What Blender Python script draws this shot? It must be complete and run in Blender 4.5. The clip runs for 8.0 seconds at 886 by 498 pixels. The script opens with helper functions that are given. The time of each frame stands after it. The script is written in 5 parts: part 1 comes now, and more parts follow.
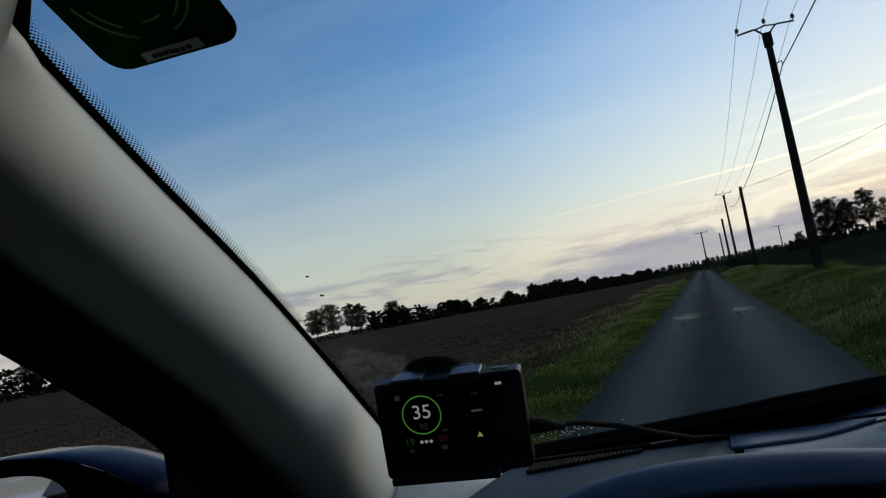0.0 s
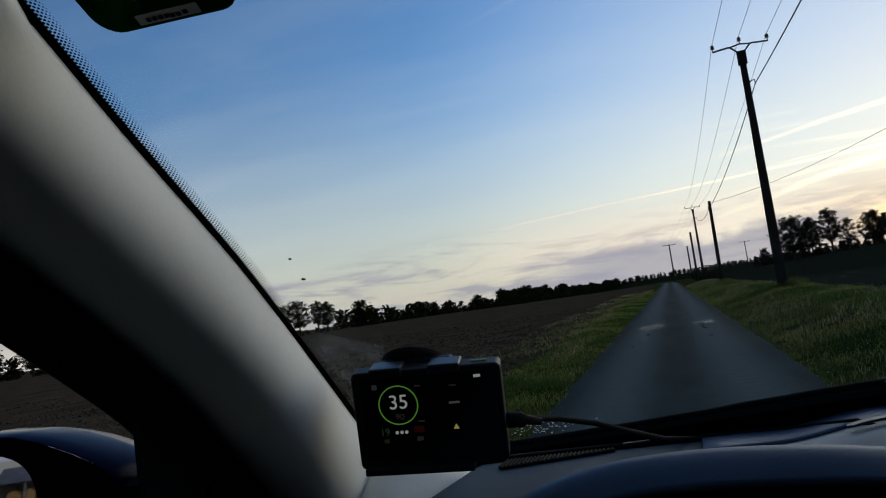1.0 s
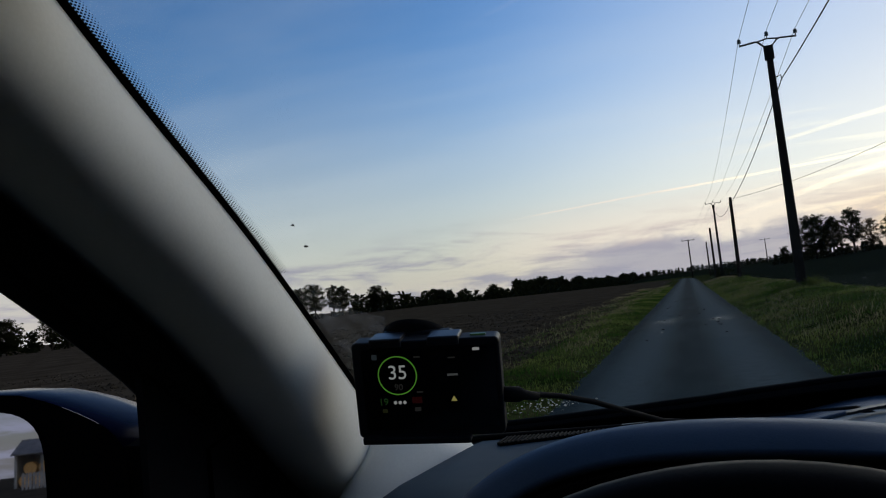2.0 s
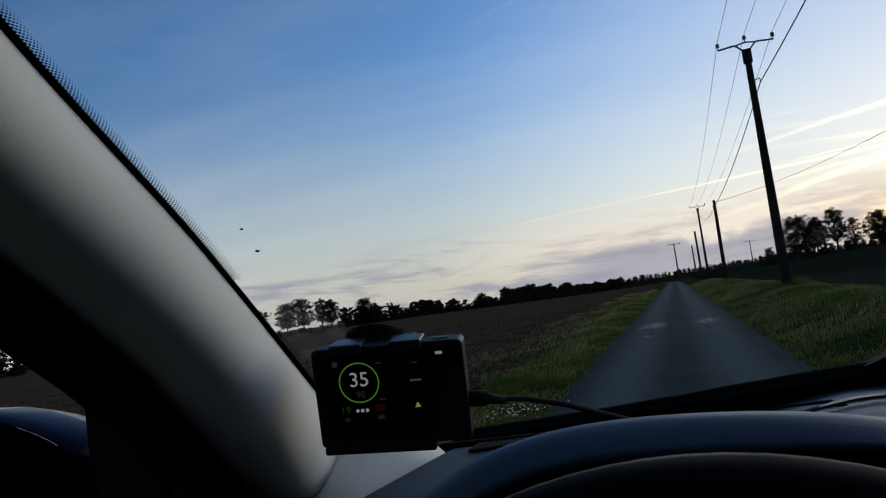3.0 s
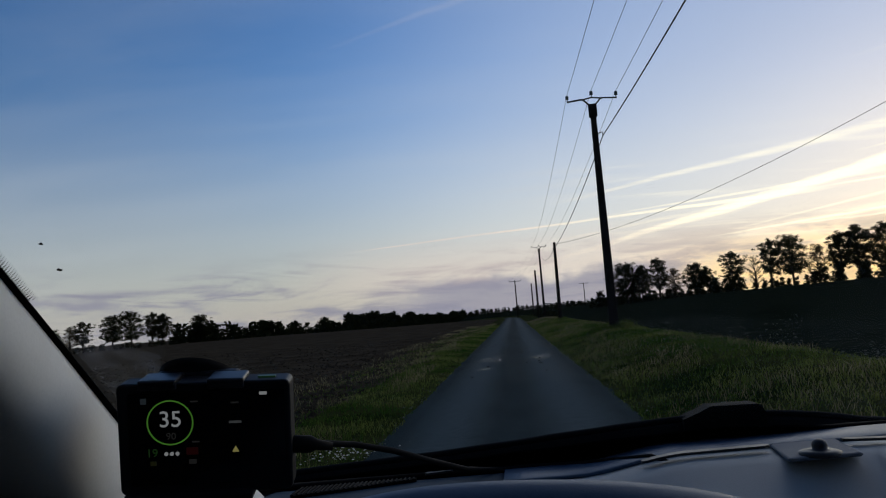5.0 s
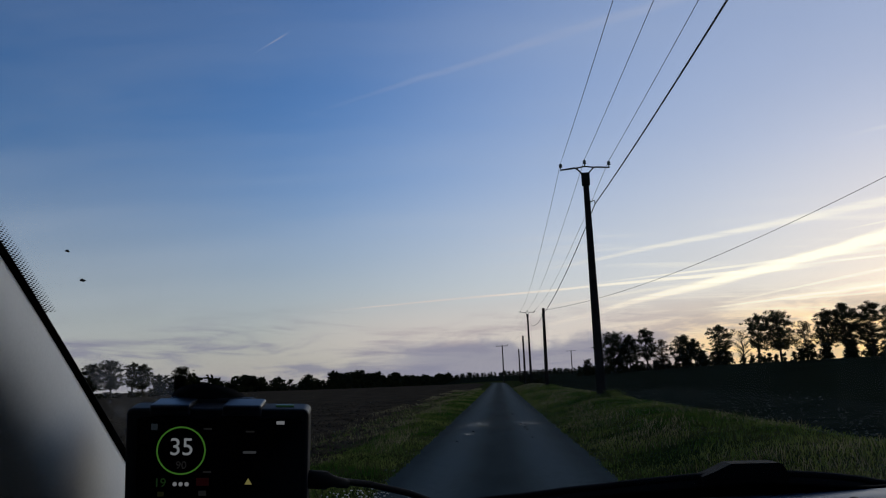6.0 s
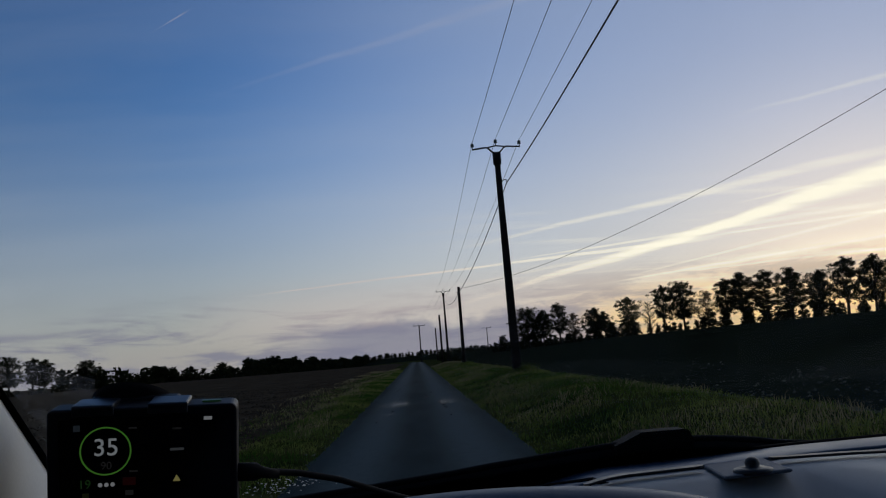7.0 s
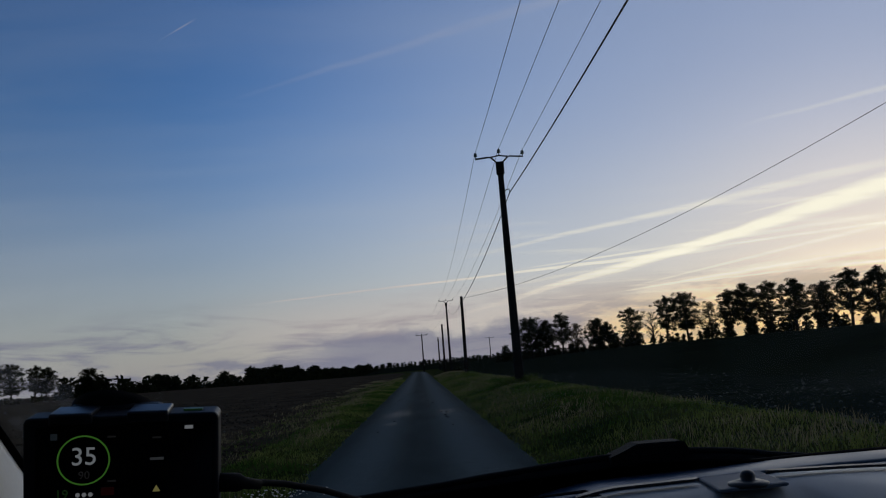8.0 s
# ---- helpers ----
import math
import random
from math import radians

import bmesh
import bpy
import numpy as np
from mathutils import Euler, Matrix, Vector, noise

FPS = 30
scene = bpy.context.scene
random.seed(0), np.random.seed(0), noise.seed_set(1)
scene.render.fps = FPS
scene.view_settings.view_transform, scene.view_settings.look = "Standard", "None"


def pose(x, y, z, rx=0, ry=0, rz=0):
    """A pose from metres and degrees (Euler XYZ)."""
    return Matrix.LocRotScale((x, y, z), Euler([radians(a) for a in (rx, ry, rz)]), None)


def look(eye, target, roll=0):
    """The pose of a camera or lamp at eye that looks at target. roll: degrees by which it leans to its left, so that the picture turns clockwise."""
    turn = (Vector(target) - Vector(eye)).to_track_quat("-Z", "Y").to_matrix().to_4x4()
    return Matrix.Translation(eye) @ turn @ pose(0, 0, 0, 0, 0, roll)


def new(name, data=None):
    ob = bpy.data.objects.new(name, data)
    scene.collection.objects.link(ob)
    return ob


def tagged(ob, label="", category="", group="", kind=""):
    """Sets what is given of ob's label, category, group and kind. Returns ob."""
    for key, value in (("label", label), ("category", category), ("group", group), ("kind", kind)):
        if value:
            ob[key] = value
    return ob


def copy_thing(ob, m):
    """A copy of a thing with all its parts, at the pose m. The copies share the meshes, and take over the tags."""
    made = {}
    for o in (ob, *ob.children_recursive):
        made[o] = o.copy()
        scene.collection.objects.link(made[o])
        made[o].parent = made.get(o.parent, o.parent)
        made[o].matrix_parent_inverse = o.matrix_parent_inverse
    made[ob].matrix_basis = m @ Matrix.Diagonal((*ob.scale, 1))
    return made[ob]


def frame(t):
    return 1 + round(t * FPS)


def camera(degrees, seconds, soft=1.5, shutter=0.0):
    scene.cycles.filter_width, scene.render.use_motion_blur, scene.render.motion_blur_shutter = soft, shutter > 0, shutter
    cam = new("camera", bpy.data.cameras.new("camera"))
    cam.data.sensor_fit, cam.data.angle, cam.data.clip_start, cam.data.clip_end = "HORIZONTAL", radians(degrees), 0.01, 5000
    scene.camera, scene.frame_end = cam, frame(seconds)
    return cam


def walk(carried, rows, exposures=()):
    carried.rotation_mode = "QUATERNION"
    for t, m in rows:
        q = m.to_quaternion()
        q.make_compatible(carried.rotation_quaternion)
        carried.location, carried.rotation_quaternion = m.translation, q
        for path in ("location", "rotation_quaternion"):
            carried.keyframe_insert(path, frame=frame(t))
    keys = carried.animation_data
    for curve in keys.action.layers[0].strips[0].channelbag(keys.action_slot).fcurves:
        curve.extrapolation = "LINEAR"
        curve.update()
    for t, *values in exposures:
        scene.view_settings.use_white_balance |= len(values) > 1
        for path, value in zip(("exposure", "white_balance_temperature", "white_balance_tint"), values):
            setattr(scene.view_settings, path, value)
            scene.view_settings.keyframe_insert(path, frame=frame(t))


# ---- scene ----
# A car standing on a narrow country lane at dusk; the camera is held by the driver's eye.
# x to the right, y along the lane, z up; the lane's surface is z = 0.
cam = camera(60.7, 8.0, soft=1.15)
walk(cam, [
    (0.0, pose(-0.0180, -0.0360, 1.2728, 94.837, 10.446, 19.279)),
    (0.5, pose(-0.0245, -0.0245, 1.2614, 94.535, 7.237, 16.609)),
    (1.0, pose(-0.0307, -0.0347, 1.2655, 94.596, 8.222, 16.835)),
    (1.5, pose(-0.0462, -0.0360, 1.2540, 94.060, 5.911, 17.421)),
    (1.7, pose(-0.0330, -0.0380, 1.2505, 93.697, 6.375, 18.041)),
    (2.8, pose(-0.0112, -0.0151, 1.2609, 94.505, 6.754, 17.283)),
    (3.0, pose(-0.0064, -0.0126, 1.2440, 94.510, 7.955, 17.148)),
    (3.5, pose(0.0019, -0.0011, 1.2378, 93.372, 7.956, 15.330)),
    (4.0, pose(-0.0066, -0.0042, 1.2405, 93.538, 5.641, 13.986)),
    (4.5, pose(-0.0060, 0.0304, 1.2325, 94.269, 3.102, 6.726)),
    (4.7, pose(-0.0049, 0.0219, 1.2449, 94.789, 3.942, 5.882)),
    (5.8, pose(-0.0294, 0.0121, 1.2594, 98.264, 4.396, 4.535)),
    (6.0, pose(-0.0372, 0.0288, 1.2360, 99.785, 2.254, 4.198)),
    (6.5, pose(-0.0365, 0.0241, 1.2192, 99.625, 3.467, -0.074)),
    (7.0, pose(-0.0419, 0.0148, 1.2405, 97.942, 4.760, -1.966)),
    (7.5, pose(-0.0443, 0.0138, 1.2378, 98.699, 1.635, -1.236)),
    (8.0, pose(-0.0312, 0.0250, 1.2390, 98.674, 4.468, -1.774)),
], exposures=[(0.0, 0.26, 7050, 0.0), (1.5, 0.23, 6930, 4.0), (3.0, 0.20, 6800, 5.0), (4.0, 0.16, 6800, 6.0), (4.7, -0.04, 6700, 7.0), (6.0, -0.28, 6450, 9.0), (6.5, -0.46, 6400, 9.0), (7.0, -0.50, 6360, 9.0), (8.0, -0.58, 6330, 9.0)])

# ---- world and light ----
SUN_AZ, SUN_EL = 33.0, 2.0


class Nodes:
    """Short hand for a node tree."""

    def __init__(self, tree):
        self.t = tree
        tree.nodes.clear()

    def n(self, kind, operation=None):
        node = self.t.nodes.new(kind)
        if operation:
            node.operation = operation
        return node

    def put(self, socket, value):
        if isinstance(value, bpy.types.NodeSocket):
            self.t.links.new(value, socket)
        elif isinstance(value, (tuple, list)) and socket.type == "RGBA" and len(value) == 3:
            socket.default_value = (*value, 1)
        else:
            socket.default_value = value

    def math(self, op, a, b=0.0, clamp=False):
        m = self.n("ShaderNodeMath", op)
        m.use_clamp = clamp
        self.put(m.inputs[0], a), self.put(m.inputs[1], b)
        return m.outputs[0]

    def dot(self, a, b):
        m = self.n("ShaderNodeVectorMath", "DOT_PRODUCT")
        self.put(m.inputs[0], a), self.put(m.inputs[1], b)
        return m.outputs["Value"]

    def ramp(self, v, a, b, c=0.0, d=1.0, smooth=True):
        m = self.n("ShaderNodeMapRange")
        m.interpolation_type = "SMOOTHSTEP" if smooth else "LINEAR"
        for i, q in enumerate((v, a, b, c, d)):
            self.put(m.inputs[i], q)
        return m.outputs[0]

    def mix(self, f, a, b, blend="MIX"):
        m = self.n("ShaderNodeMix")
        m.data_type, m.blend_type = "RGBA", blend
        self.put(m.inputs[0], f), self.put(m.inputs[6], a), self.put(m.inputs[7], b)
        return m.outputs[2]

    def noise(self, vec, scale, detail=4.0, rough=0.55, distortion=0.0):
        m = self.n("ShaderNodeTexNoise")
        if vec is not None:
            self.put(m.inputs["Vector"], vec)
        self.put(m.inputs["Scale"], scale), self.put(m.inputs["Detail"], detail)
        self.put(m.inputs["Roughness"], rough), self.put(m.inputs["Distortion"], distortion)
        return m.outputs["Fac"]

    def mapping(self, vec, loc=(0, 0, 0), rot=(0, 0, 0), scale=(1, 1, 1)):
        m = self.n("ShaderNodeMapping")
        self.put(m.inputs[0], vec), self.put(m.inputs[1], loc), self.put(m.inputs[2], rot), self.put(m.inputs[3], scale)
        return m.outputs[0]


def build_world():
    world = bpy.data.worlds.new("dusk_sky")
    scene.world = world
    world.use_nodes = True
    k = Nodes(world.node_tree)
    way = k.n("ShaderNodeTexCoord").outputs["Generated"]
    tex = k.n("ShaderNodeTexSky")
    tex.sky_type, tex.sun_disc, tex.sun_elevation, tex.sun_rotation = "NISHITA", False, radians(SUN_EL), radians(SUN_AZ)
    tex.altitude, tex.air_density, tex.dust_density, tex.ozone_density = 100, 1.0, 1.2, 3.0
    sky = tex.outputs[0]
    sep = k.n("ShaderNodeSeparateXYZ")
    k.put(sep.inputs[0], way)
    up = sep.outputs[2]
    az, el = radians(SUN_AZ), radians(2)
    near_sun = k.dot(way, (math.sin(az) * math.cos(el), math.cos(az) * math.cos(el), math.sin(el)))
    glow = k.ramp(near_sun, 0.62, 1.0)
    # high thin veil and streaks, drawn on a layer far overhead
    flat = k.n("ShaderNodeVectorMath", "DIVIDE")
    deep = k.math("ADD", up, 0.07)
    trio = k.n("ShaderNodeCombineXYZ")
    for i in range(3):
        k.put(trio.inputs[i], deep)
    k.put(flat.inputs[0], way), k.put(flat.inputs[1], trio.outputs[0])
    layer = flat.outputs[0]
    wisp = k.noise(k.mapping(layer, rot=(0, 0, radians(-62)), scale=(0.35, 2.6, 0)), 1.3, 6, 0.6, 0.4)
    veil = k.noise(k.mapping(layer, rot=(0, 0, radians(-58)), scale=(0.15, 0.7, 0)), 0.9, 4, 0.5, 0.2)
    streaks = k.math("MULTIPLY", k.ramp(wisp, 0.47, 0.72), k.ramp(veil, 0.35, 0.65))
    streaks = k.math("MULTIPLY", streaks, k.math("MULTIPLY", k.ramp(near_sun, 0.80, 0.99), k.ramp(up, 0.26, 0.10)))
    # long trails: great circles, each with a start, a growth and a width
    warp = k.math("MULTIPLY", k.math("SUBTRACT", k.noise(k.mapping(way, scale=(7, 7, 16)), 1.0, 4), 0.5), 0.010)
    trails = None
    for a, b, width, strength, a_end, b_end in TRAILS:
        a, b = Vector(a), Vector(b)
        normal = a.cross(b).normalized()
        along = (b - a).normalized()
        off = k.math("ABSOLUTE", k.math("ADD", k.dot(way, tuple(normal)), k.math("MULTIPLY", warp, min(1.0, width * 90))))
        s = k.ramp(k.dot(way, tuple(along)), a.dot(along) - a_end, a.dot(along) + a_end)
        e = k.ramp(k.dot(way, tuple(along)), b.dot(along) + b_end, b.dot(along) - 0.02)
        grow = k.ramp(k.dot(way, tuple(along)), a.dot(along), b.dot(along), 0.35 * width, width, False)
        core = k.ramp(k.math("DIVIDE", off, grow), 1.0, 0.15)
        one = k.math("MULTIPLY", k.math("MULTIPLY", core, strength), k.math("MULTIPLY", s, e))
        trails = one if trails is None else k.math("ADD", trails, one)
    trails = k.math("MULTIPLY", trails, k.ramp(k.noise(k.mapping(layer, rot=(0, 0, radians(-60)), scale=(0.5, 6, 0)), 2.0, 6, 0.65), 0.32, 0.60, 0.45, 1.0))
    light = k.math("ADD", k.math("MULTIPLY", streaks, 0.70), trails, clamp=True)
    # low grey banks near the skyline
    low = k.noise(k.mapping(way, scale=(7, 7, 42)), 1.0, 7, 0.64, 0.35)
    bank = k.math("MULTIPLY", k.ramp(low, 0.44, 0.62), k.math("MULTIPLY", k.ramp(up, -0.01, 0.012), k.ramp(up, 0.11, 0.04)))
    haze = k.ramp(up, 0.34, 0.0)
    pale = k.mix(glow, (0.63, 0.605, 0.635), (1.00, 0.92, 0.88))
    pale = k.mix(k.math("MULTIPLY", k.ramp(near_sun, 0.87, 0.985), k.ramp(up, 0.105, 0.025)), pale, (1.32, 0.90, 0.44))
    base = k.mix(1.0, sky, (SKY_K * 0.83, SKY_K * 0.94, SKY_K * 1.24), "MULTIPLY")
    away = k.ramp(near_sun, 0.45, 0.92, 0.83, 1.0)
    away = k.math("MULTIPLY", away, k.ramp(near_sun, -0.55, 0.40, 0.24, 1.0))
    grey = k.n("ShaderNodeCombineXYZ")
    for i in range(3):
        k.put(grey.inputs[i], away)
    base = k.mix(1.0, base, grey.outputs[0], "MULTIPLY")
    base = k.mix(k.math("MULTIPLY", glow, 0.56), base, (0.58, 0.625, 0.76))
    east = k.ramp(near_sun, -0.75, 0.10, 0.35, 1.0)
    base = k.mix(k.math("MULTIPLY", k.math("MULTIPLY", haze, 0.72), east), base, pale)
    colour = k.mix(k.math("MULTIPLY", light, 0.95), base, k.mix(k.ramp(near_sun, 0.80, 0.97), (0.96, 0.78, 0.72), (1.66, 1.48, 1.18)))
    colour = k.mix(k.math("MULTIPLY", bank, 0.90), colour, k.mix(glow, (0.32, 0.31, 0.40), (0.46, 0.40, 0.44)))
    colour = k.mix(k.math("MULTIPLY", k.math("MULTIPLY", k.ramp(near_sun, 0.90, 0.995), k.ramp(up, 0.085, 0.015)), 0.62), colour, (1.36, 0.92, 0.42))
    # thin dark wisps, slanting, over the skyline
    east_west = sep.outputs[0]
    slant = k.n("ShaderNodeCombineXYZ")
    k.put(slant.inputs[0], k.math("MULTIPLY", east_west, 5.5)), k.put(slant.inputs[2], k.math("MULTIPLY", k.math("ADD", up, k.math("MULTIPLY", east_west, 0.10)), 62.0))
    thread = k.ramp(k.noise(slant.outputs[0], 1.0, 6, 0.62, 0.45), 0.53, 0.70)
    thread = k.math("MULTIPLY", k.math("MULTIPLY", thread, k.ramp(sep.outputs[1], 0.2, 0.8)), k.math("MULTIPLY", k.ramp(up, 0.012, 0.035), k.ramp(up, 0.105, 0.055)))
    colour = k.mix(k.math("MULTIPLY", k.math("MULTIPLY", thread, k.ramp(east_west, 0.36, 0.10)), 0.92), colour, (0.31, 0.30, 0.39))
    # a faint mottled veil over the whole sky
    mottle = k.ramp(k.noise(k.mapping(layer, rot=(0, 0, radians(-60)), scale=(0.5, 1.4, 0)), 1.1, 6, 0.62, 0.3), 0.35, 0.75)
    colour = k.mix(k.math("MULTIPLY", k.math("MULTIPLY", mottle, 0.09), k.ramp(up, 0.02, 0.12)), colour, (0.72, 0.73, 0.80))
    # a violet bank low over the far end of the lane
    edge = k.math("ADD", 0.050, k.math("MULTIPLY", k.math("SUBTRACT", k.noise(k.mapping(way, scale=(11, 11, 22)), 1.0, 6, 0.6, 0.5), 0.5), 0.075))
    ahead = k.dot(way, (0.035, 0.9994, 0.0))
    lilac = k.math("MULTIPLY", k.ramp(k.math("SUBTRACT", edge, up), -0.006, 0.016), k.ramp(ahead, 0.972, 0.995))
    peach = k.math("MULTIPLY", k.math("MULTIPLY", k.ramp(up, 0.02, 0.055), k.ramp(up, 0.125, 0.06)), k.ramp(ahead, 0.93, 0.995))
    colour = k.mix(k.math("MULTIPLY", peach, 0.40), colour, (0.86, 0.68, 0.64))
    colour = k.mix(k.math("MULTIPLY", lilac, 0.78), colour, (0.315, 0.305, 0.42))
    back = k.n("ShaderNodeBackground")
    k.put(back.inputs[0], colour), k.put(back.inputs[1], 1.0)
    k.t.links.new(back.outputs[0], k.n("ShaderNodeOutputWorld").inputs[0])


# start, end (directions), half width, strength, softness of both ends
TRAILS = [
    ((-0.179, 0.9791, 0.0962), (0.3247, 0.9387, 0.1155), 0.0034, 0.80, 0.05, 0.08),
    ((0.160, 0.9796, 0.1162), (0.5274, 0.8397, 0.1294), 0.0040, 0.50, 0.08, 0.1),
    ((0.1117, 0.9834, 0.1430), (0.4733, 0.8618, 0.1824), 0.0085, 0.42, 0.10, 0.2),
    ((0.1065, 0.9917, 0.0726), (0.5277, 0.8352, 0.1560), 0.0115, 0.95, 0.10, 0.2),
    ((0.330, 0.9365, 0.1155), (0.620, 0.7630, 0.1850), 0.0150, 0.90, 0.12, 0.2),
    ((0.2384, 0.9684, 0.0728), (0.5263, 0.8454, 0.0912), 0.0030, 0.55, 0.08, 0.2),
    ((0.3193, 0.9438, 0.0858), (0.5271, 0.8418, 0.1167), 0.0035, 0.65, 0.08, 0.2),
    ((0.374, 0.9198, 0.1185), (0.560, 0.8197, 0.1205), 0.0028, 0.85, 0.06, 0.2),
    ((0.3495, 0.9337, 0.0783), (0.5258, 0.8470, 0.0784), 0.0030, 0.60, 0.06, 0.2),
    ((0.42, 0.8942, 0.155), (0.50, 0.8505, 0.163), 0.0020, 0.50, 0.03, 0.03),
    ((0.150, 0.9868, 0.060), (0.600, 0.7937, 0.100), 0.0100, 0.30, 0.10, 0.2),
    ((0.300, 0.9526, 0.050), (0.620, 0.7814, 0.070), 0.0080, 0.45, 0.10, 0.2),
    ((0.06, 0.9943, 0.088), (0.36, 0.9258, 0.116), 0.0050, 0.25, 0.06, 0.1),
    ((-0.1529, 0.9188, 0.3638), (0.214, 0.8730, 0.4382), 0.0110, 0.09, 0.10, 0.1),
    ((-0.2731, 0.8681, 0.4145), (-0.2395, 0.8686, 0.4337), 0.0016, 0.30, 0.02, 0.005),
    ((0.4515, 0.8529, 0.2621), (0.85, 0.45, 0.26), 0.010, 0.18, 0.08, 0.1),
]
SKY_K = 0.43
build_world()

lamp = bpy.data.lights.new("sun", "SUN")
lamp.energy, lamp.angle, lamp.color = 0.9, radians(80), (1.0, 0.92, 0.80)
sun = new("sun", lamp)
sun.matrix_world = look((60 * math.sin(radians(SUN_AZ)), 60 * math.cos(radians(SUN_AZ)), 60 * math.tan(radians(12.0))), (0, 0, 0))

# ---- materials ----


def material(name, c1, c2, scale=6.0, rough=0.6, fine=80.0, bump=0.15, metal=0.0, spread=0.15, rough2=None, dist=0.004, varied=0.0, shine=0.5, thin=0.0):
    """Two tones mixed by coarse and fine noise, with a bump of the fine noise."""
    m = bpy.data.materials.new(name)
    m.use_nodes = True
    k = Nodes(m.node_tree)
    obj = k.n("ShaderNodeTexCoord").outputs["Object"]
    a, b = k.noise(obj, scale, 5), k.noise(obj, fine, 3)
    f = k.ramp(k.math("ADD", k.math("MULTIPLY", a, 0.7), k.math("MULTIPLY", b, 0.3)), 0.5 - spread, 0.5 + spread)
    colour = k.mix(f, c1, c2)
    if varied:
        one = k.n("ShaderNodeObjectInfo").outputs["Random"]
        isle = k.n("ShaderNodeNewGeometry").outputs["Random Per Island"]
        shade = k.ramp(k.math("ADD", k.math("MULTIPLY", one, 0.4), k.math("MULTIPLY", isle, 0.6)), 0, 1, 1 - varied, 1 + varied, False)
        tone = k.n("ShaderNodeHueSaturation")
        k.put(tone.inputs["Color"], colour), k.put(tone.inputs["Value"], shade)
        colour = tone.outputs[0]
    p = k.n("ShaderNodeBsdfPrincipled")
    k.put(p.inputs["Base Color"], colour), k.put(p.inputs["Metallic"], metal), k.put(p.inputs["Specular IOR Level"], shine)
    k.put(p.inputs["Roughness"], k.ramp(a, 0.3, 0.7, rough, rough2 if rough2 is not None else min(1, rough + 0.12)))
    if bump:
        bp = k.n("ShaderNodeBump")
        k.put(bp.inputs["Strength"], bump), k.put(bp.inputs["Distance"], dist), k.put(bp.inputs["Height"], b)
        k.put(p.inputs["Normal"], bp.outputs[0])
    skin = p.outputs[0]
    if thin:
        tl, mx = k.n("ShaderNodeBsdfTranslucent"), k.n("ShaderNodeMixShader")
        k.put(tl.inputs[0], colour), k.put(mx.inputs[0], thin)
        k.t.links.new(skin, mx.inputs[1]), k.t.links.new(tl.outputs[0], mx.inputs[2])
        skin = mx.outputs[0]
    k.t.links.new(skin, k.n("ShaderNodeOutputMaterial").inputs[0])
    return m


def glowing(name, colour, strength):
    m = bpy.data.materials.new(name)
    m.use_nodes = True
    k = Nodes(m.node_tree)
    p = k.n("ShaderNodeBsdfPrincipled")
    k.put(p.inputs["Base Color"], (0.01, 0.01, 0.01)), k.put(p.inputs["Roughness"], 0.4)
    k.put(p.inputs["Emission Color"], colour), k.put(p.inputs["Emission Strength"], strength)
    k.t.links.new(p.outputs[0], k.n("ShaderNodeOutputMaterial").inputs[0])
    return m


def clear_glass(name, tint=(0.96, 0.98, 0.97), gloss=1.0):
    m = bpy.data.materials.new(name)
    m.use_nodes = True
    k = Nodes(m.node_tree)
    obj = k.n("ShaderNodeTexCoord").outputs["Object"]
    facing = k.n("ShaderNodeLayerWeight").outputs["Facing"]
    fr = k.math("ADD", k.math("MULTIPLY", k.math("POWER", facing, 5.0), 0.55), 0.022)
    tr, gl = k.n("ShaderNodeBsdfTransparent"), k.n("ShaderNodeBsdfGlossy")
    k.put(tr.inputs[0], tint), k.put(gl.inputs["Roughness"], 0.02)
    mx = k.n("ShaderNodeMixShader")
    k.put(mx.inputs[0], k.math("MULTIPLY", fr, gloss))
    k.t.links.new(tr.outputs[0], mx.inputs[1]), k.t.links.new(gl.outputs[0], mx.inputs[2])
    dirt = k.n("ShaderNodeBsdfDiffuse")
    k.put(dirt.inputs[0], (0.5, 0.5, 0.5))
    film = k.math("MULTIPLY", k.ramp(k.noise(obj, 7, 6, 0.65), 0.45, 0.8), 0.012)
    mx2 = k.n("ShaderNodeMixShader")
    k.put(mx2.inputs[0], film)
    k.t.links.new(mx.outputs[0], mx2.inputs[1]), k.t.links.new(dirt.outputs[0], mx2.inputs[2])
    k.t.links.new(mx2.outputs[0], k.n("ShaderNodeOutputMaterial").inputs[0])
    return m


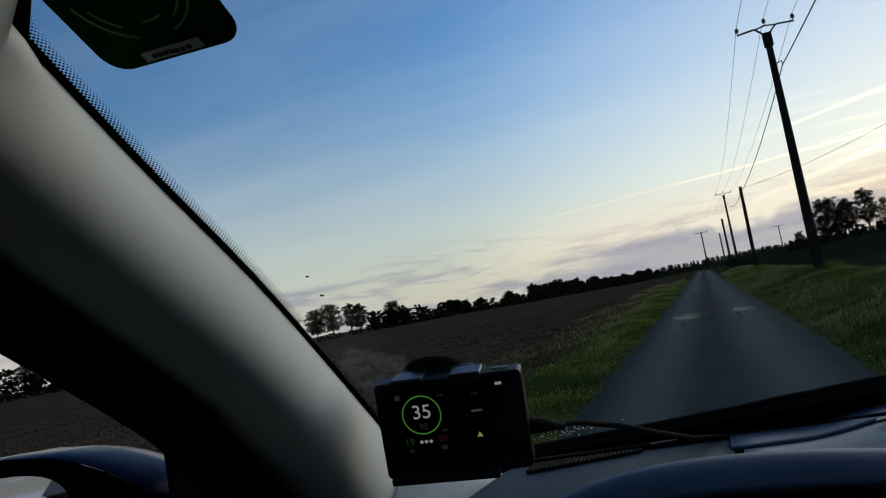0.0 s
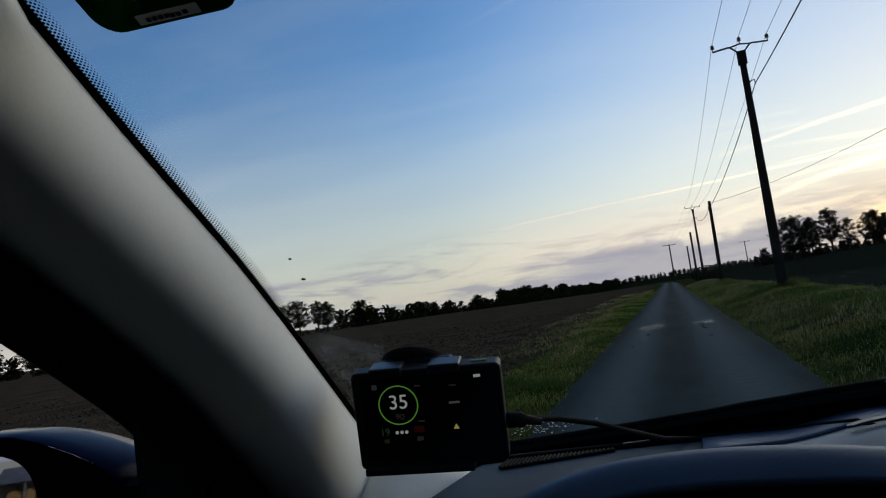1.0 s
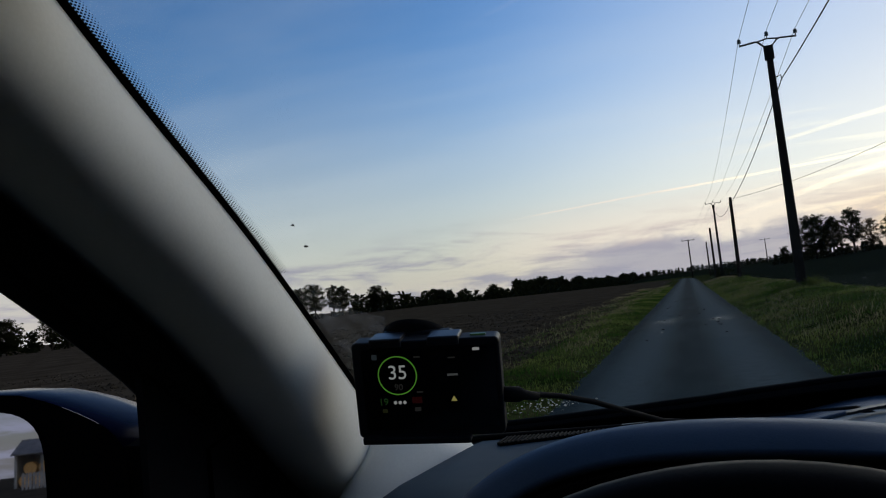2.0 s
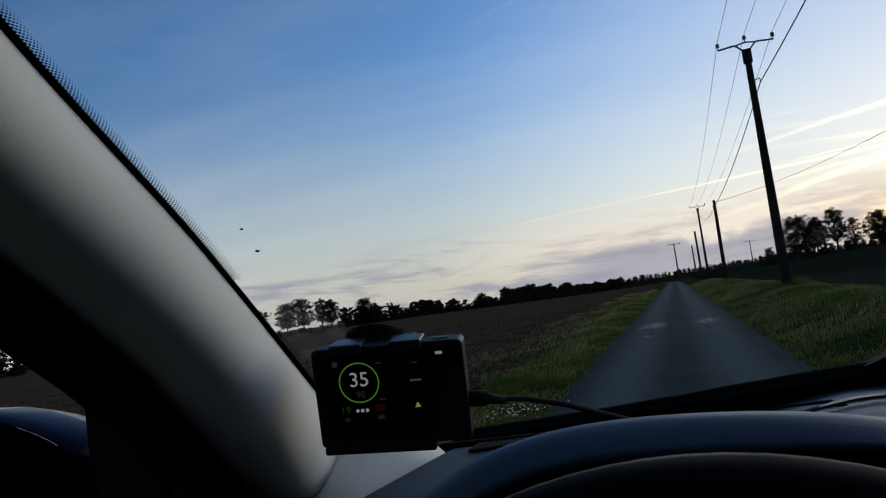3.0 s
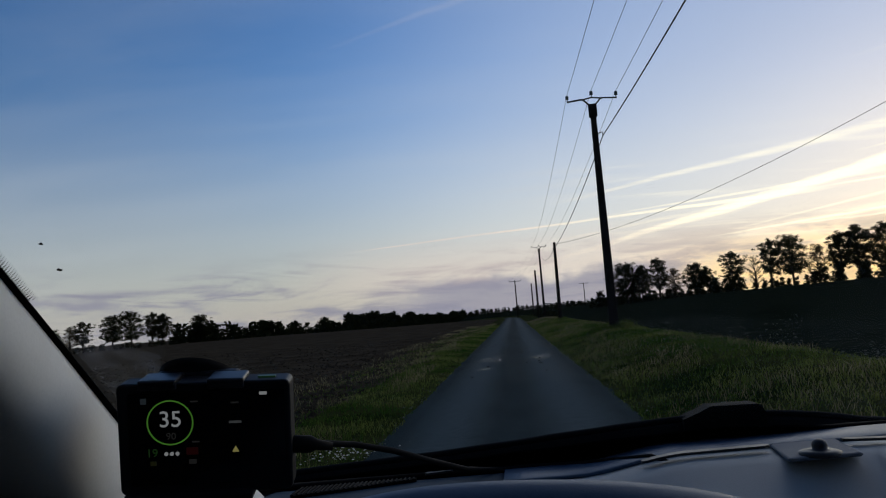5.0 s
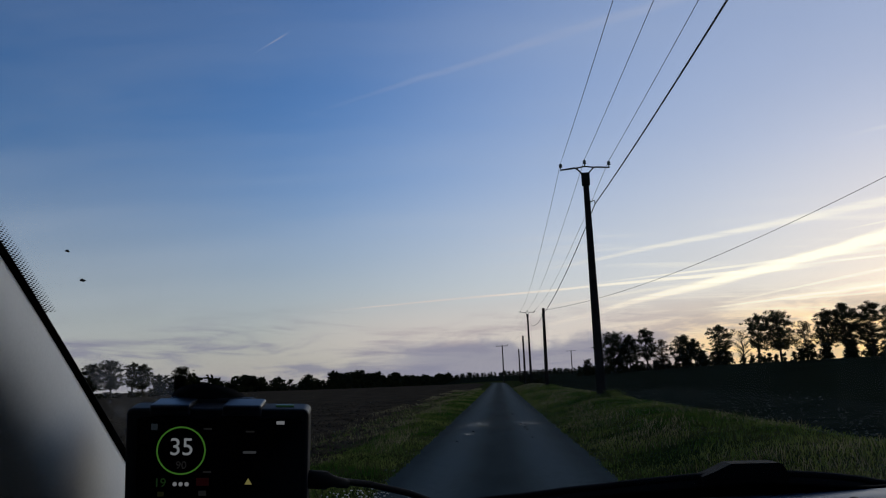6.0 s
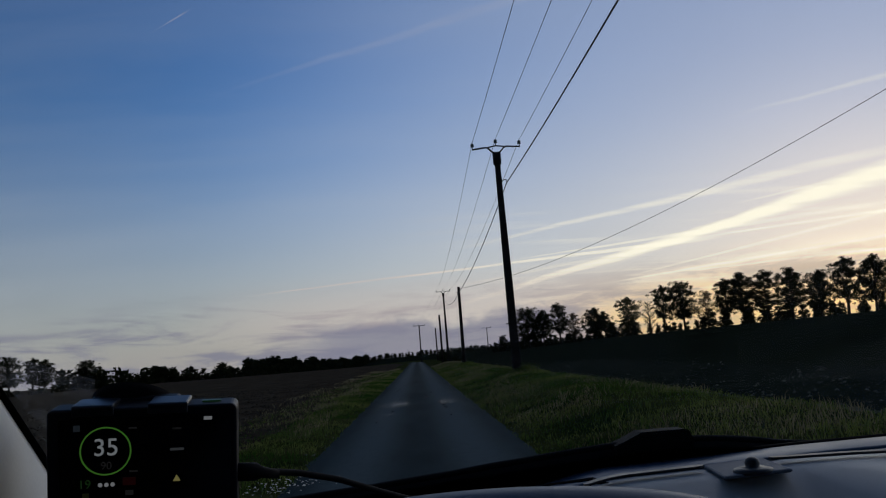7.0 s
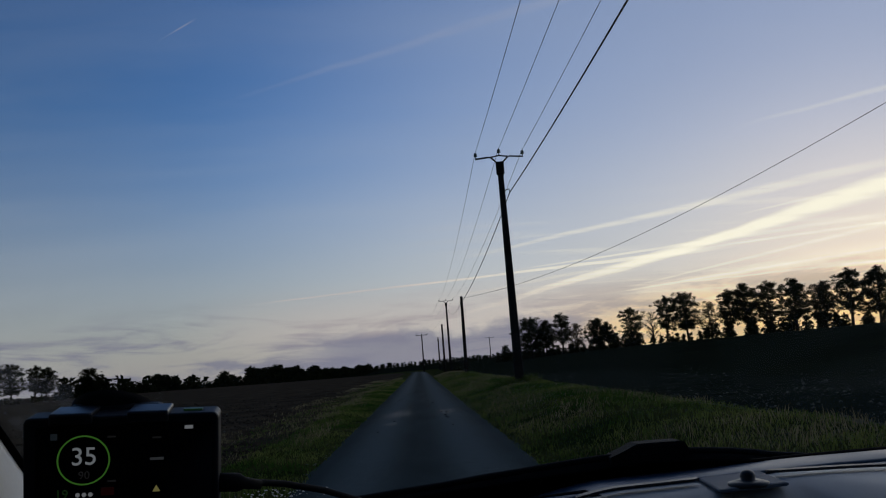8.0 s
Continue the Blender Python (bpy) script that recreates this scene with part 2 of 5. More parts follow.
M = {
    "asphalt": None,
    "soil": material("bare_soil", (0.045, 0.035, 0.023), (0.094, 0.072, 0.049), 0.5, 0.95, 9, 0.9, dist=0.10, spread=0.2, shine=0.0),
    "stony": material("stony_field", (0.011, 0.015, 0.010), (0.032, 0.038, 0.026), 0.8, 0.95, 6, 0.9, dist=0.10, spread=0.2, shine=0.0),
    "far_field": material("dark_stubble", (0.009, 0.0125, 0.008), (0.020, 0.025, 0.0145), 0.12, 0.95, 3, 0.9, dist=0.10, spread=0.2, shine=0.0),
    "turf": material("turf", (0.018, 0.030, 0.008), (0.070, 0.072, 0.026), 0.7, 0.95, 14, 0.9, dist=0.06, spread=0.15, shine=0.0),
    "grass": material("grass_blade", (0.030, 0.082, 0.012), (0.180, 0.205, 0.055), 0.42, 0.8, 5, 0, varied=0.55, shine=0.0, spread=0.13, thin=0.5),
    "straw": material("dry_grass", (0.19, 0.165, 0.085), (0.33, 0.28, 0.16), 0.8, 0.8, 5, 0, varied=0.35, shine=0.0, thin=0.45),
    "stone": material("field_stone", (0.08, 0.086, 0.068), (0.18, 0.19, 0.145), 3, 0.95, 30, 0.3, varied=0.5, shine=0.0),
    "leaf": material("leaf", (0.010, 0.015, 0.006), (0.034, 0.036, 0.014), 0.4, 0.9, 3, 0, varied=0.4, shine=0.0),
    "leaf_dry": material("autumn_leaf", (0.030, 0.024, 0.010), (0.075, 0.050, 0.020), 0.4, 0.8, 3, 0, varied=0.4, shine=0.0),
    "bark": material("bark", (0.022, 0.018, 0.014), (0.05, 0.041, 0.032), 2, 0.95, 20, 0.6, dist=0.03, shine=0.0),
    "concrete": material("pole_concrete", (0.018, 0.017, 0.015), (0.040, 0.038, 0.034), 1.2, 0.95, 40, 0.3, shine=0.0),
    "pole_wood": material("tarred_wood", (0.018, 0.015, 0.012), (0.045, 0.037, 0.030), 1.5, 0.9, 30, 0.4, shine=0.0),
    "steel": material("galvanised_steel", (0.06, 0.062, 0.065), (0.12, 0.122, 0.125), 4, 0.6, 60, 0.1, metal=0.5),
    "glass_ins": material("insulator_glass", (0.05, 0.07, 0.06), (0.09, 0.12, 0.10), 6, 0.15, 60, 0),
    "wire": material("cable_sheath", (0.012, 0.012, 0.012), (0.025, 0.025, 0.025), 5, 0.6, 50, 0),
    "bare_wire": material("aluminium_wire", (0.10, 0.10, 0.105), (0.16, 0.16, 0.165), 5, 0.6, 50, 0, metal=0.5),
    "trim": material("pillar_cloth", (0.78, 0.76, 0.68), (0.85, 0.83, 0.75), 9, 0.9, 420, 0.07, dist=0.0005, shine=0.1),
    # one plastic in three tones; sky sheen and shade are in the colours
    "dash": material("dash_plastic_lit", (0.47, 0.46, 0.415), (0.54, 0.53, 0.48), 14, 0.50, 900, 0.35, dist=0.0004, shine=0.4),
    "hood": material("hood_plastic_shaded", (0.050, 0.088, 0.138), (0.068, 0.112, 0.170), 14, 0.40, 900, 0.25, dist=0.0003, shine=0.30),
    "shoulder": material("shoulder_plastic_shaded", (0.024, 0.044, 0.064), (0.033, 0.056, 0.080), 14, 0.5, 900, 0.25, dist=0.0003, shine=0.05),
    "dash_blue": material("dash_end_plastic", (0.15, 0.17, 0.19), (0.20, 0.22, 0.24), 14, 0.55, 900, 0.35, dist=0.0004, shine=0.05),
    "black": material("black_plastic", (0.008, 0.008, 0.009), (0.016, 0.016, 0.018), 20, 0.42, 700, 0.15, dist=0.0003),
    "rubber": material("rubber", (0.004, 0.004, 0.004), (0.008, 0.008, 0.008), 20, 0.85, 300, 0.1, dist=0.0004, shine=0.2),
    "frit": material("black_enamel", (0.002, 0.002, 0.002), (0.004, 0.004, 0.004), 20, 0.9, 300, 0, shine=0.05),
    "headliner": material("headliner_cloth", (0.22, 0.215, 0.20), (0.28, 0.275, 0.26), 9, 0.95, 400, 0.2, dist=0.001),
    "door_card": material("door_plastic", (0.004, 0.004, 0.005), (0.008, 0.008, 0.009), 12, 0.8, 500, 0.2, dist=0.0005, shine=0.15),
    "paint": material("blue_paint", (0.0015, 0.002, 0.016), (0.002, 0.003, 0.023), 5, 0.12, 60, 0, shine=0.025),
    "tyre": material("tyre_rubber", (0.012, 0.012, 0.012), (0.03, 0.03, 0.03), 9, 0.85, 90, 0.3),
    "screen": material("dark_screen", (0.004, 0.004, 0.005), (0.006, 0.006, 0.007), 20, 0.12, 300, 0),
    "case": material("gadget_case", (0.006, 0.007, 0.009), (0.011, 0.012, 0.015), 20, 0.45, 800, 0.15, dist=0.0002, shine=0.2),
    "clip": material("gadget_clip", (0.010, 0.011, 0.014), (0.016, 0.017, 0.021), 20, 0.28, 800, 0.1, dist=0.0002),
    "card_green": None,
    "card_white": material("label_paper", (0.55, 0.60, 0.62), (0.70, 0.74, 0.76), 60, 0.8, 500, 0),
    "card_ring": material("green_print", (0.14, 0.28, 0.12), (0.20, 0.36, 0.17), 60, 0.7, 300, 0),
    "roof_tile": material("barn_roof", (0.10, 0.095, 0.09), (0.17, 0.16, 0.15), 1, 0.9, 12, 0.3),
    "boards": material("grey_boards", (0.14, 0.13, 0.115), (0.22, 0.21, 0.19), 2, 0.9, 20, 0.3),
    "hay": material("hay", (0.38, 0.20, 0.06), (0.52, 0.30, 0.11), 3, 0.95, 25, 0.6, dist=0.03),
    "glow_white": glowing("lit_white", (0.80, 0.85, 0.90), 0.19),
    "glow_green": glowing("lit_green", (0.25, 0.80, 0.10), 0.125),
    "glow_dim": glowing("lit_dim_green", (0.12, 0.45, 0.08), 0.035),
    "glow_grey": glowing("lit_grey", (0.6, 0.65, 0.7), 0.045),
    "glow_red": glowing("lit_dim_red", (0.7, 0.05, 0.05), 0.009),
    "glow_yellow": glowing("lit_yellow", (0.85, 0.75, 0.25), 0.17),
    "glass": clear_glass("windscreen_glass", gloss=0.35),
    "water": None,
}


def asphalt():
    m = bpy.data.materials.new("worn_asphalt")
    m.use_nodes = True
    k = Nodes(m.node_tree)
    obj = k.n("ShaderNodeTexCoord").outputs["Object"]
    sep = k.n("ShaderNodeSeparateXYZ")
    k.put(sep.inputs[0], obj)
    grit = k.noise(obj, 60, 3, 0.7)
    patch = k.noise(k.mapping(obj, scale=(1, 0.25, 1)), 0.9, 5, 0.6)
    fine = k.noise(obj, 7, 5, 0.65)
    # the tyre tracks are polished and paler than the crown between them
    off = k.math("ABSOLUTE", k.math("SUBTRACT", k.math("ABSOLUTE", k.math("ADD", sep.outputs[0], 0.1)), 0.72))
    track = k.math("MULTIPLY", k.ramp(off, 0.62, 0.05), k.ramp(fine, 0.25, 0.6, 0.6, 1.0))
    f = k.math("ADD", k.math("MULTIPLY", patch, 0.55), k.math("MULTIPLY", grit, 0.45))
    colour = k.mix(k.ramp(f, 0.35, 0.65), (0.019, 0.031, 0.033), (0.046, 0.067, 0.072))
    colour = k.mix(k.math("MULTIPLY", track, 0.8), colour, (0.095, 0.126, 0.134))
    p = k.n("ShaderNodeBsdfPrincipled")
    k.put(p.inputs["Base Color"], colour), k.put(p.inputs["Roughness"], k.ramp(patch, 0.3, 0.7, 0.72, 0.9))
    k.put(p.inputs["Specular IOR Level"], 0.003)
    bp = k.n("ShaderNodeBump")
    k.put(bp.inputs["Strength"], 0.5), k.put(bp.inputs["Distance"], 0.006), k.put(bp.inputs["Height"], grit)
    k.put(p.inputs["Normal"], bp.outputs[0])
    k.t.links.new(p.outputs[0], k.n("ShaderNodeOutputMaterial").inputs[0])
    return m


def thin_film():
    """A printed film that lets some light through."""
    m = bpy.data.materials.new("green_film")
    m.use_nodes = True
    k = Nodes(m.node_tree)
    obj = k.n("ShaderNodeTexCoord").outputs["Object"]
    tone = k.mix(k.ramp(k.noise(obj, 45, 4), 0.35, 0.7), (0.004, 0.055, 0.010), (0.012, 0.110, 0.022))
    a, b, mx = k.n("ShaderNodeBsdfTranslucent"), k.n("ShaderNodeBsdfDiffuse"), k.n("ShaderNodeMixShader")
    k.put(a.inputs[0], tone), k.put(b.inputs[0], tone), k.put(mx.inputs[0], 0.5)
    k.t.links.new(a.outputs[0], mx.inputs[1]), k.t.links.new(b.outputs[0], mx.inputs[2])
    k.t.links.new(mx.outputs[0], k.n("ShaderNodeOutputMaterial").inputs[0])
    return m


M["card_green"] = thin_film()
M["asphalt"] = asphalt()
M["water"] = material("damp_film", (0.035, 0.037, 0.038), (0.05, 0.052, 0.053), 3, 0.42, 60, 0.15, rough2=0.85, shine=0.4)

# ---- mesh helpers ----


def link_mesh(name, bm_or_data, mat, parent=None, label="", smooth=False):
    if isinstance(bm_or_data, bmesh.types.BMesh):
        me = bpy.data.meshes.new(name)
        bmesh.ops.recalc_face_normals(bm_or_data, faces=bm_or_data.faces[:])
        bm_or_data.to_mesh(me)
        bm_or_data.free()
    else:
        me = bm_or_data
    for q in (mat if isinstance(mat, (list, tuple)) else [mat]):
        if q is not None and len(me.materials) < (len(mat) if isinstance(mat, (list, tuple)) else 1):
            me.materials.append(q)
    if smooth:
        me.shade_smooth()
    ob = new(name, me)
    if parent is not None:
        ob.parent = parent
    if label:
        ob["label"] = label
    return ob


def part(name, bm, mat, parent, label="", smooth=False):
    return link_mesh(name, bm, mat, parent, label, smooth)


def thing(name, label, category, group="", kind="", m=None):
    ob = tagged(new(name), label, category, group, kind)
    ob.empty_display_size = 0.1
    if m is not None:
        ob.matrix_basis = m
    return ob


def sheet(rows, close=False):
    """A surface through rows of points."""
    bm = bmesh.new()
    vs = [[bm.verts.new(p) for p in r] for r in rows]
    n = len(rows[0])
    for i in range(len(rows) - 1):
        for j in range(n if close else n - 1):
            bm.faces.new((vs[i][j], vs[i][(j + 1) % n], vs[i + 1][(j + 1) % n], vs[i + 1][j]))
    return bm


def thick(bm, depth):
    """Gives a surface a thickness against its normals."""
    bmesh.ops.recalc_face_normals(bm, faces=bm.faces[:])
    bmesh.ops.solidify(bm, geom=bm.faces[:], thickness=depth)
    return bm


def add_box(bm, c, s, m=None, bevel=0.0, seg=2):
    r = bmesh.ops.create_cube(bm, size=1.0)
    bmesh.ops.scale(bm, vec=s, verts=r["verts"])
    if bevel:
        edges = list({e for v in r["verts"] for e in v.link_edges})
        b = bmesh.ops.bevel(bm, geom=edges, offset=bevel, segments=seg, profile=0.5, affect="EDGES")
        vs = list({v for f in b["faces"] for v in f.verts} | {v for v in r["verts"] if v.is_valid})
    else:
        vs = r["verts"]
    bmesh.ops.transform(bm, matrix=Matrix.Translation(c) @ (m or Matrix()), verts=vs)
    return vs


def box(c, s, m=None, bevel=0.0, seg=2):
    bm = bmesh.new()
    add_box(bm, c, s, m, bevel, seg)
    return bm


def add_tube(bm, pts, radius, seg=8, caps=True):
    """A tube along points; radius may be a list."""
    pts = [Vector(p) for p in pts]
    radii = radius if isinstance(radius, (list, tuple)) else [radius] * len(pts)
    rings = []
    side = None
    for i, p in enumerate(pts):
        d = (pts[min(i + 1, len(pts) - 1)] - pts[max(i - 1, 0)]).normalized()
        if side is None:
            side = d.orthogonal().normalized()
        side = (side - d * side.dot(d)).normalized()
        other = d.cross(side)
        rings.append([bm.verts.new(p + (side * math.cos(a) + other * math.sin(a)) * radii[i]) for a in [2 * math.pi * j / seg for j in range(seg)]])
    for a, b in zip(rings, rings[1:]):
        for j in range(seg):
            bm.faces.new((a[j], a[(j + 1) % seg], b[(j + 1) % seg], b[j]))
    if caps:
        bm.faces.new(rings[0][::-1]), bm.faces.new(rings[-1])


def tube(pts, radius, seg=8):
    bm = bmesh.new()
    add_tube(bm, pts, radius, seg)
    return bm


def outline(points, depth, bevel=0.0):
    """A flat shape in x and z, from y = 0 to y = depth."""
    bm = bmesh.new()
    f = bm.faces.new([bm.verts.new((x, 0, z)) for x, z in points])
    r = bmesh.ops.extrude_face_region(bm, geom=[f])
    bmesh.ops.translate(bm, vec=(0, depth, 0), verts=[v for v in r["geom"] if isinstance(v, bmesh.types.BMVert)])
    if bevel:
        bmesh.ops.bevel(bm, geom=bm.edges[:], offset=bevel, segments=2, profile=0.5, affect="EDGES")
    return bm


def rounded(w, h, r, n=5, x0=0.0, z0=0.0):
    pts = []
    for cx, cz, a0 in ((w - r, h - r, 0), (r, h - r, 90), (r, r, 180), (w - r, r, 270)):
        for i in range(n + 1):
            a = radians(a0 + 90 * i / n)
            pts.append((x0 + cx + r * math.cos(a), z0 + cz + r * math.sin(a)))
    return pts


def from_arrays(name, verts, faces):
    me = bpy.data.meshes.new(name)
    me.from_pydata(verts, [], faces)
    me.update()
    return me


def lerp(x, pts):
    return float(np.interp(x, [p[0] for p in pts], [p[1] for p in pts]))


def smooth01(v):
    v = min(1.0, max(0.0, v))
    return v * v * (3 - 2 * v)


# ---- the land ----
LEFT_EDGE, RIGHT_EDGE = -1.62, 1.42


def lane_x(y):
    """The lane runs straight and bends away to the left far ahead."""
    d = min(max(0.0, y - 150.0), 80.0)
    return -0.0011 * d * d - 0.176 * max(0.0, y - 230.0)


def height(x, y):
    u = x - lane_x(y)
    far = -4.2 * smooth01((y - 162) / 450) * (1 - smooth01((u - 5) / 40))
    if u < LEFT_EDGE:
        a = LEFT_EDGE - u
        z = 0.05 * smooth01(a / 0.5) - 0.10 * smooth01((a - 0.8) / 1.2) + 0.35 * smooth01((a - 30) / 60) - 0.05
    elif u > RIGHT_EDGE:
        a = u - RIGHT_EDGE
        z = 0.36 * smooth01(a / 2.2) - 0.22 * smooth01((a - 2.9) / 1.2) + 2.0 * smooth01((a - 4) / 50) - 0.05
    else:
        z = -0.05
    bumps = noise.noise((x * 0.5, y * 0.5, 3.0)) * 0.05 * min(1.0, abs(min(u - LEFT_EDGE, RIGHT_EDGE - u, 0)) / 0.6)
    return z + far + bumps


def spread(lo, hi, near, step, grow=1.13):
    """Lines that lie close together near `near` and ever farther apart beyond."""
    out, v, s = [], near[1], step
    while v < hi:
        out.append(v)
        s *= grow
        v += s
    out.append(hi)
    v, s = near[0], step
    while v > lo:
        out.append(v)
        s *= grow
        v -= s
    out.append(lo)
    v = near[0] + step
    while v < near[1] - 1e-6:
        out.append(v)
        v += step
    return sorted(out)


def build_ground():
    us = sorted(set(spread(-3200, 3200, (-7.0, 7.0), 0.4) + [LEFT_EDGE, RIGHT_EDGE, -3.1, 4.5, 10.5]))
    ys = spread(-2500, 4200, (-12.0, 70.0), 1.1, 1.06)
    verts, faces, kinds = [], [], []
    for y in ys:
        for u in us:
            x = u + lane_x(y) * (1 if abs(u) < 400 else 0)
            verts.append((x, y, height(x, y)))
    n = len(us)
    for i in range(len(ys) - 1):
        for j in range(n - 1):
            faces.append((i * n + j, i * n + j + 1, (i + 1) * n + j + 1, (i + 1) * n + j))
            mid = (us[j] + us[j + 1]) / 2
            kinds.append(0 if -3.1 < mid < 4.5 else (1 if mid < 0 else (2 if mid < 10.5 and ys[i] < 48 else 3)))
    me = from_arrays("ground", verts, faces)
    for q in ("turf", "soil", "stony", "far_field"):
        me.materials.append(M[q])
    me.polygons.foreach_set("material_index", kinds)
    me.shade_smooth()
    tagged(new("ground", me), "grass verges between bare brown soil and a dark stony field", "ground", kind="structure")


def build_road():
    ys = [-60 + 0.5 * i for i in range(480)]
    rng = random.Random(4)
    rows = []
    for y in ys:
        c = lane_x(y)
        l = LEFT_EDGE + 0.05 * noise.noise((y * 0.9, 1, 0)) + 0.02 * noise.noise((y * 3.1, 2, 0)) + rng.uniform(-0.008, 0.008)
        r = RIGHT_EDGE + 0.05 * noise.noise((y * 0.8, 5, 0)) + 0.025 * noise.noise((y * 2.7, 7, 0)) + rng.uniform(-0.008, 0.008)
        row = []
        for i in range(9):
            f = i / 8
            x = l + (r - l) * f
            z = 0.012 * (1 - (2 * f - 1) ** 2) - 0.014 * math.exp(-((abs(x + 0.1) - 0.72) / 0.3) ** 2)
            if i in (0, 8):
                z = -0.06
            row.append((c + x, y, z + height_far(y)))
        rows.append(row)
    road = link_mesh("road", sheet(rows), M["asphalt"], smooth=True)
    tagged(road, "narrow worn grey asphalt lane with crumbling edges", "road", kind="structure")


def height_far(y):
    return -4.2 * smooth01((y - 162) / 450)


build_ground()
build_road()
SIDE_WIRE_END, SIDE_WIRE_SAG = (16.0, 16.0, 8.8), 1.2
# ---- poles and wires ----


def insulator(bm, x, y, z):
    add_tube(bm, [(x, y, z), (x, y, z + 0.10), (x, y, z + 0.11), (x, y, z + 0.17), (x, y, z + 0.18), (x, y, z + 0.24), (x, y, z + 0.26)],
             [0.018, 0.018, 0.075, 0.055, 0.075, 0.05, 0.02], 8)


def concrete_pole(x, y, top, label, arm=True, base=None):
    z0 = height(x, y) - 0.3 if base is None else base
    ob = thing("power_pole", label, "utility pole", "power poles", m=pose(x, y, z0))
    h = top - z0 - 0.45
    rows = []
    for i in range(9):
        f = i / 8
        w, d = 0.20 - 0.085 * f, 0.14 - 0.055 * f
        rows.append([(a * w * 0.86 + b * 0, c * d, h * f) for a, b, c in ((1, 0, -0.7), (1, 0, 0.7), (0.75, 0, 1), (-0.75, 0, 1), (-1, 0, 0.7), (-1, 0, -0.7), (-0.75, 0, -1), (0.75, 0, -1))])
    bm = sheet(rows, close=True)
    bmesh.ops.holes_fill(bm, edges=[e for e in bm.edges if e.is_boundary])
    part("shaft", bm, M["concrete"], ob)
    part("collar", box((0, 0, h - 0.22), (0.30, 0.24, 0.5), bevel=0.02), M["concrete"], ob)
    if arm:
        for s in (-1, 1):
            part("arm", tube([(s * 0.06, 0, h - 0.05), (s * 0.32, 0, h + 0.22), (s * 0.40, 0, h + 0.25), (s * 0.95, 0, h + 0.20)], 0.035, 6), M["steel"], ob)
            part("tie", tube([(s * 0.36, 0, h + 0.24), (0, 0, h + 0.30)], 0.028, 6), M["steel"], ob)
        for px, pz in ((-0.93, h + 0.20), (0, h + 0.30), (0.93, h + 0.20)):
            bm = bmesh.new()
            insulator(bm, px, 0, pz)
            part("insulator", bm, M["glass_ins"], ob)
        part("bracket", tube([(0.10, -0.1, h - 1.15), (0.26, -0.12, h - 1.10), (0.28, -0.12, h - 1.28)], 0.022, 6), M["steel"], ob)
    return ob, [(x + a, y, z0 + h + b) for a, b in ((-0.93, 0.46), (0, 0.56), (0.93, 0.46))], (x + 0.27, y - 0.12, z0 + h - 1.25)


def t_pole(x, y, top, span, label):
    z0 = height(x, y) - 0.3
    ob = thing("power_pole", label, "utility pole", "power poles", m=pose(x, y, z0))
    h = top - z0
    part("shaft", tube([(0, 0, 0), (0, 0, h)], [0.17, 0.11], 8), M["pole_wood"], ob)
    part("arm", box((0, -0.12, h - 0.12), (span, 0.10, 0.12), bevel=0.01), M["steel"], ob)
    for s in (-0.46, 0, 0.46):
        bm = bmesh.new()
        insulator(bm, s * span, -0.12, h - 0.06)
        part("insulator", bm, M["glass_ins"], ob)
    return ob, [(x + s * span, y - 0.12, z0 + h + 0.2) for s in (-0.46, 0, 0.46)]


def wood_pole(x, y, top, label, lean=0.0):
    z0 = height(x, y) - 0.3
    ob = thing("telephone_pole", label, "utility pole", "telephone poles", m=pose(x, y, z0, 0, lean, 0))
    h = top - z0
    part("shaft", tube([(0, 0, 0), (0, 0, h * 0.5), (0, 0, h - 0.03), (0, 0, h)], [0.145, 0.125, 0.10, 0.08], 10), M["pole_wood"], ob)
    part("bracket", box((-0.11, -0.03, h - 0.55), (0.06, 0.08, 0.22), bevel=0.01), M["steel"], ob)
    part("bolt", tube([(-0.18, 0, h - 0.42), (0.14, 0, h - 0.42)], 0.012, 6), M["steel"], ob)
    return ob


def wire(name, a, b, sag, radius, mat, label):
    a, b = Vector(a), Vector(b)
    n = 28
    pts = [a.lerp(b, i / n) - Vector((0, 0, 4 * sag * (i / n) * (1 - i / n))) for i in range(n + 1)]
    ob = link_mesh(name, tube(pts, radius, 5), mat)
    tagged(ob, label, "cable", "overhead wires")


_, tips_a, hook_a = concrete_pole(3.70, 28.9, 9.35, "tapered grey concrete power pole with a forked steel crossarm")
_, tips_c, hook_c = concrete_pole(4.20, 103.1, 9.95, "distant concrete power pole with a forked crossarm")
_, tips_n, hook_n = concrete_pole(3.75, -16.0, 9.3, "concrete power pole with forked crossarm beside the lane")
_, tips_d = t_pole(0.95, 166.0, 8.0, 2.6, "far wooden power pole with a flat crossarm")
_, tips_f = t_pole(23.97, 254.0, 9.0, 3.0, "far wooden power pole with flat crossarm beyond the field")
wood_pole(3.40, 56.4, 6.15, "dark tarred wooden telephone pole on the verge", 0.6)
wood_pole(3.07, 92.9, 6.1, "slim dark wooden telephone pole")
wood_pole(3.55, 132.6, 5.95, "slim dark wooden telephone pole far along the lane")
wood_pole(22.4, 178.6, 8.7, "lone dark wooden pole out in the field")
for a, b, c in zip(tips_n, tips_a, tips_c):
    wire("power_line", a, b, 0.35, 0.009, M["bare_wire"], "thin bare aluminium power line")
    wire("power_line", b, c, 0.9, 0.009, M["bare_wire"], "thin bare aluminium power line")
for c, d in zip(tips_c, tips_d):
    wire("power_line", c, d, 0.9, 0.009, M["bare_wire"], "thin bare aluminium power line")
top_b = (3.40, 56.3, 5.65)
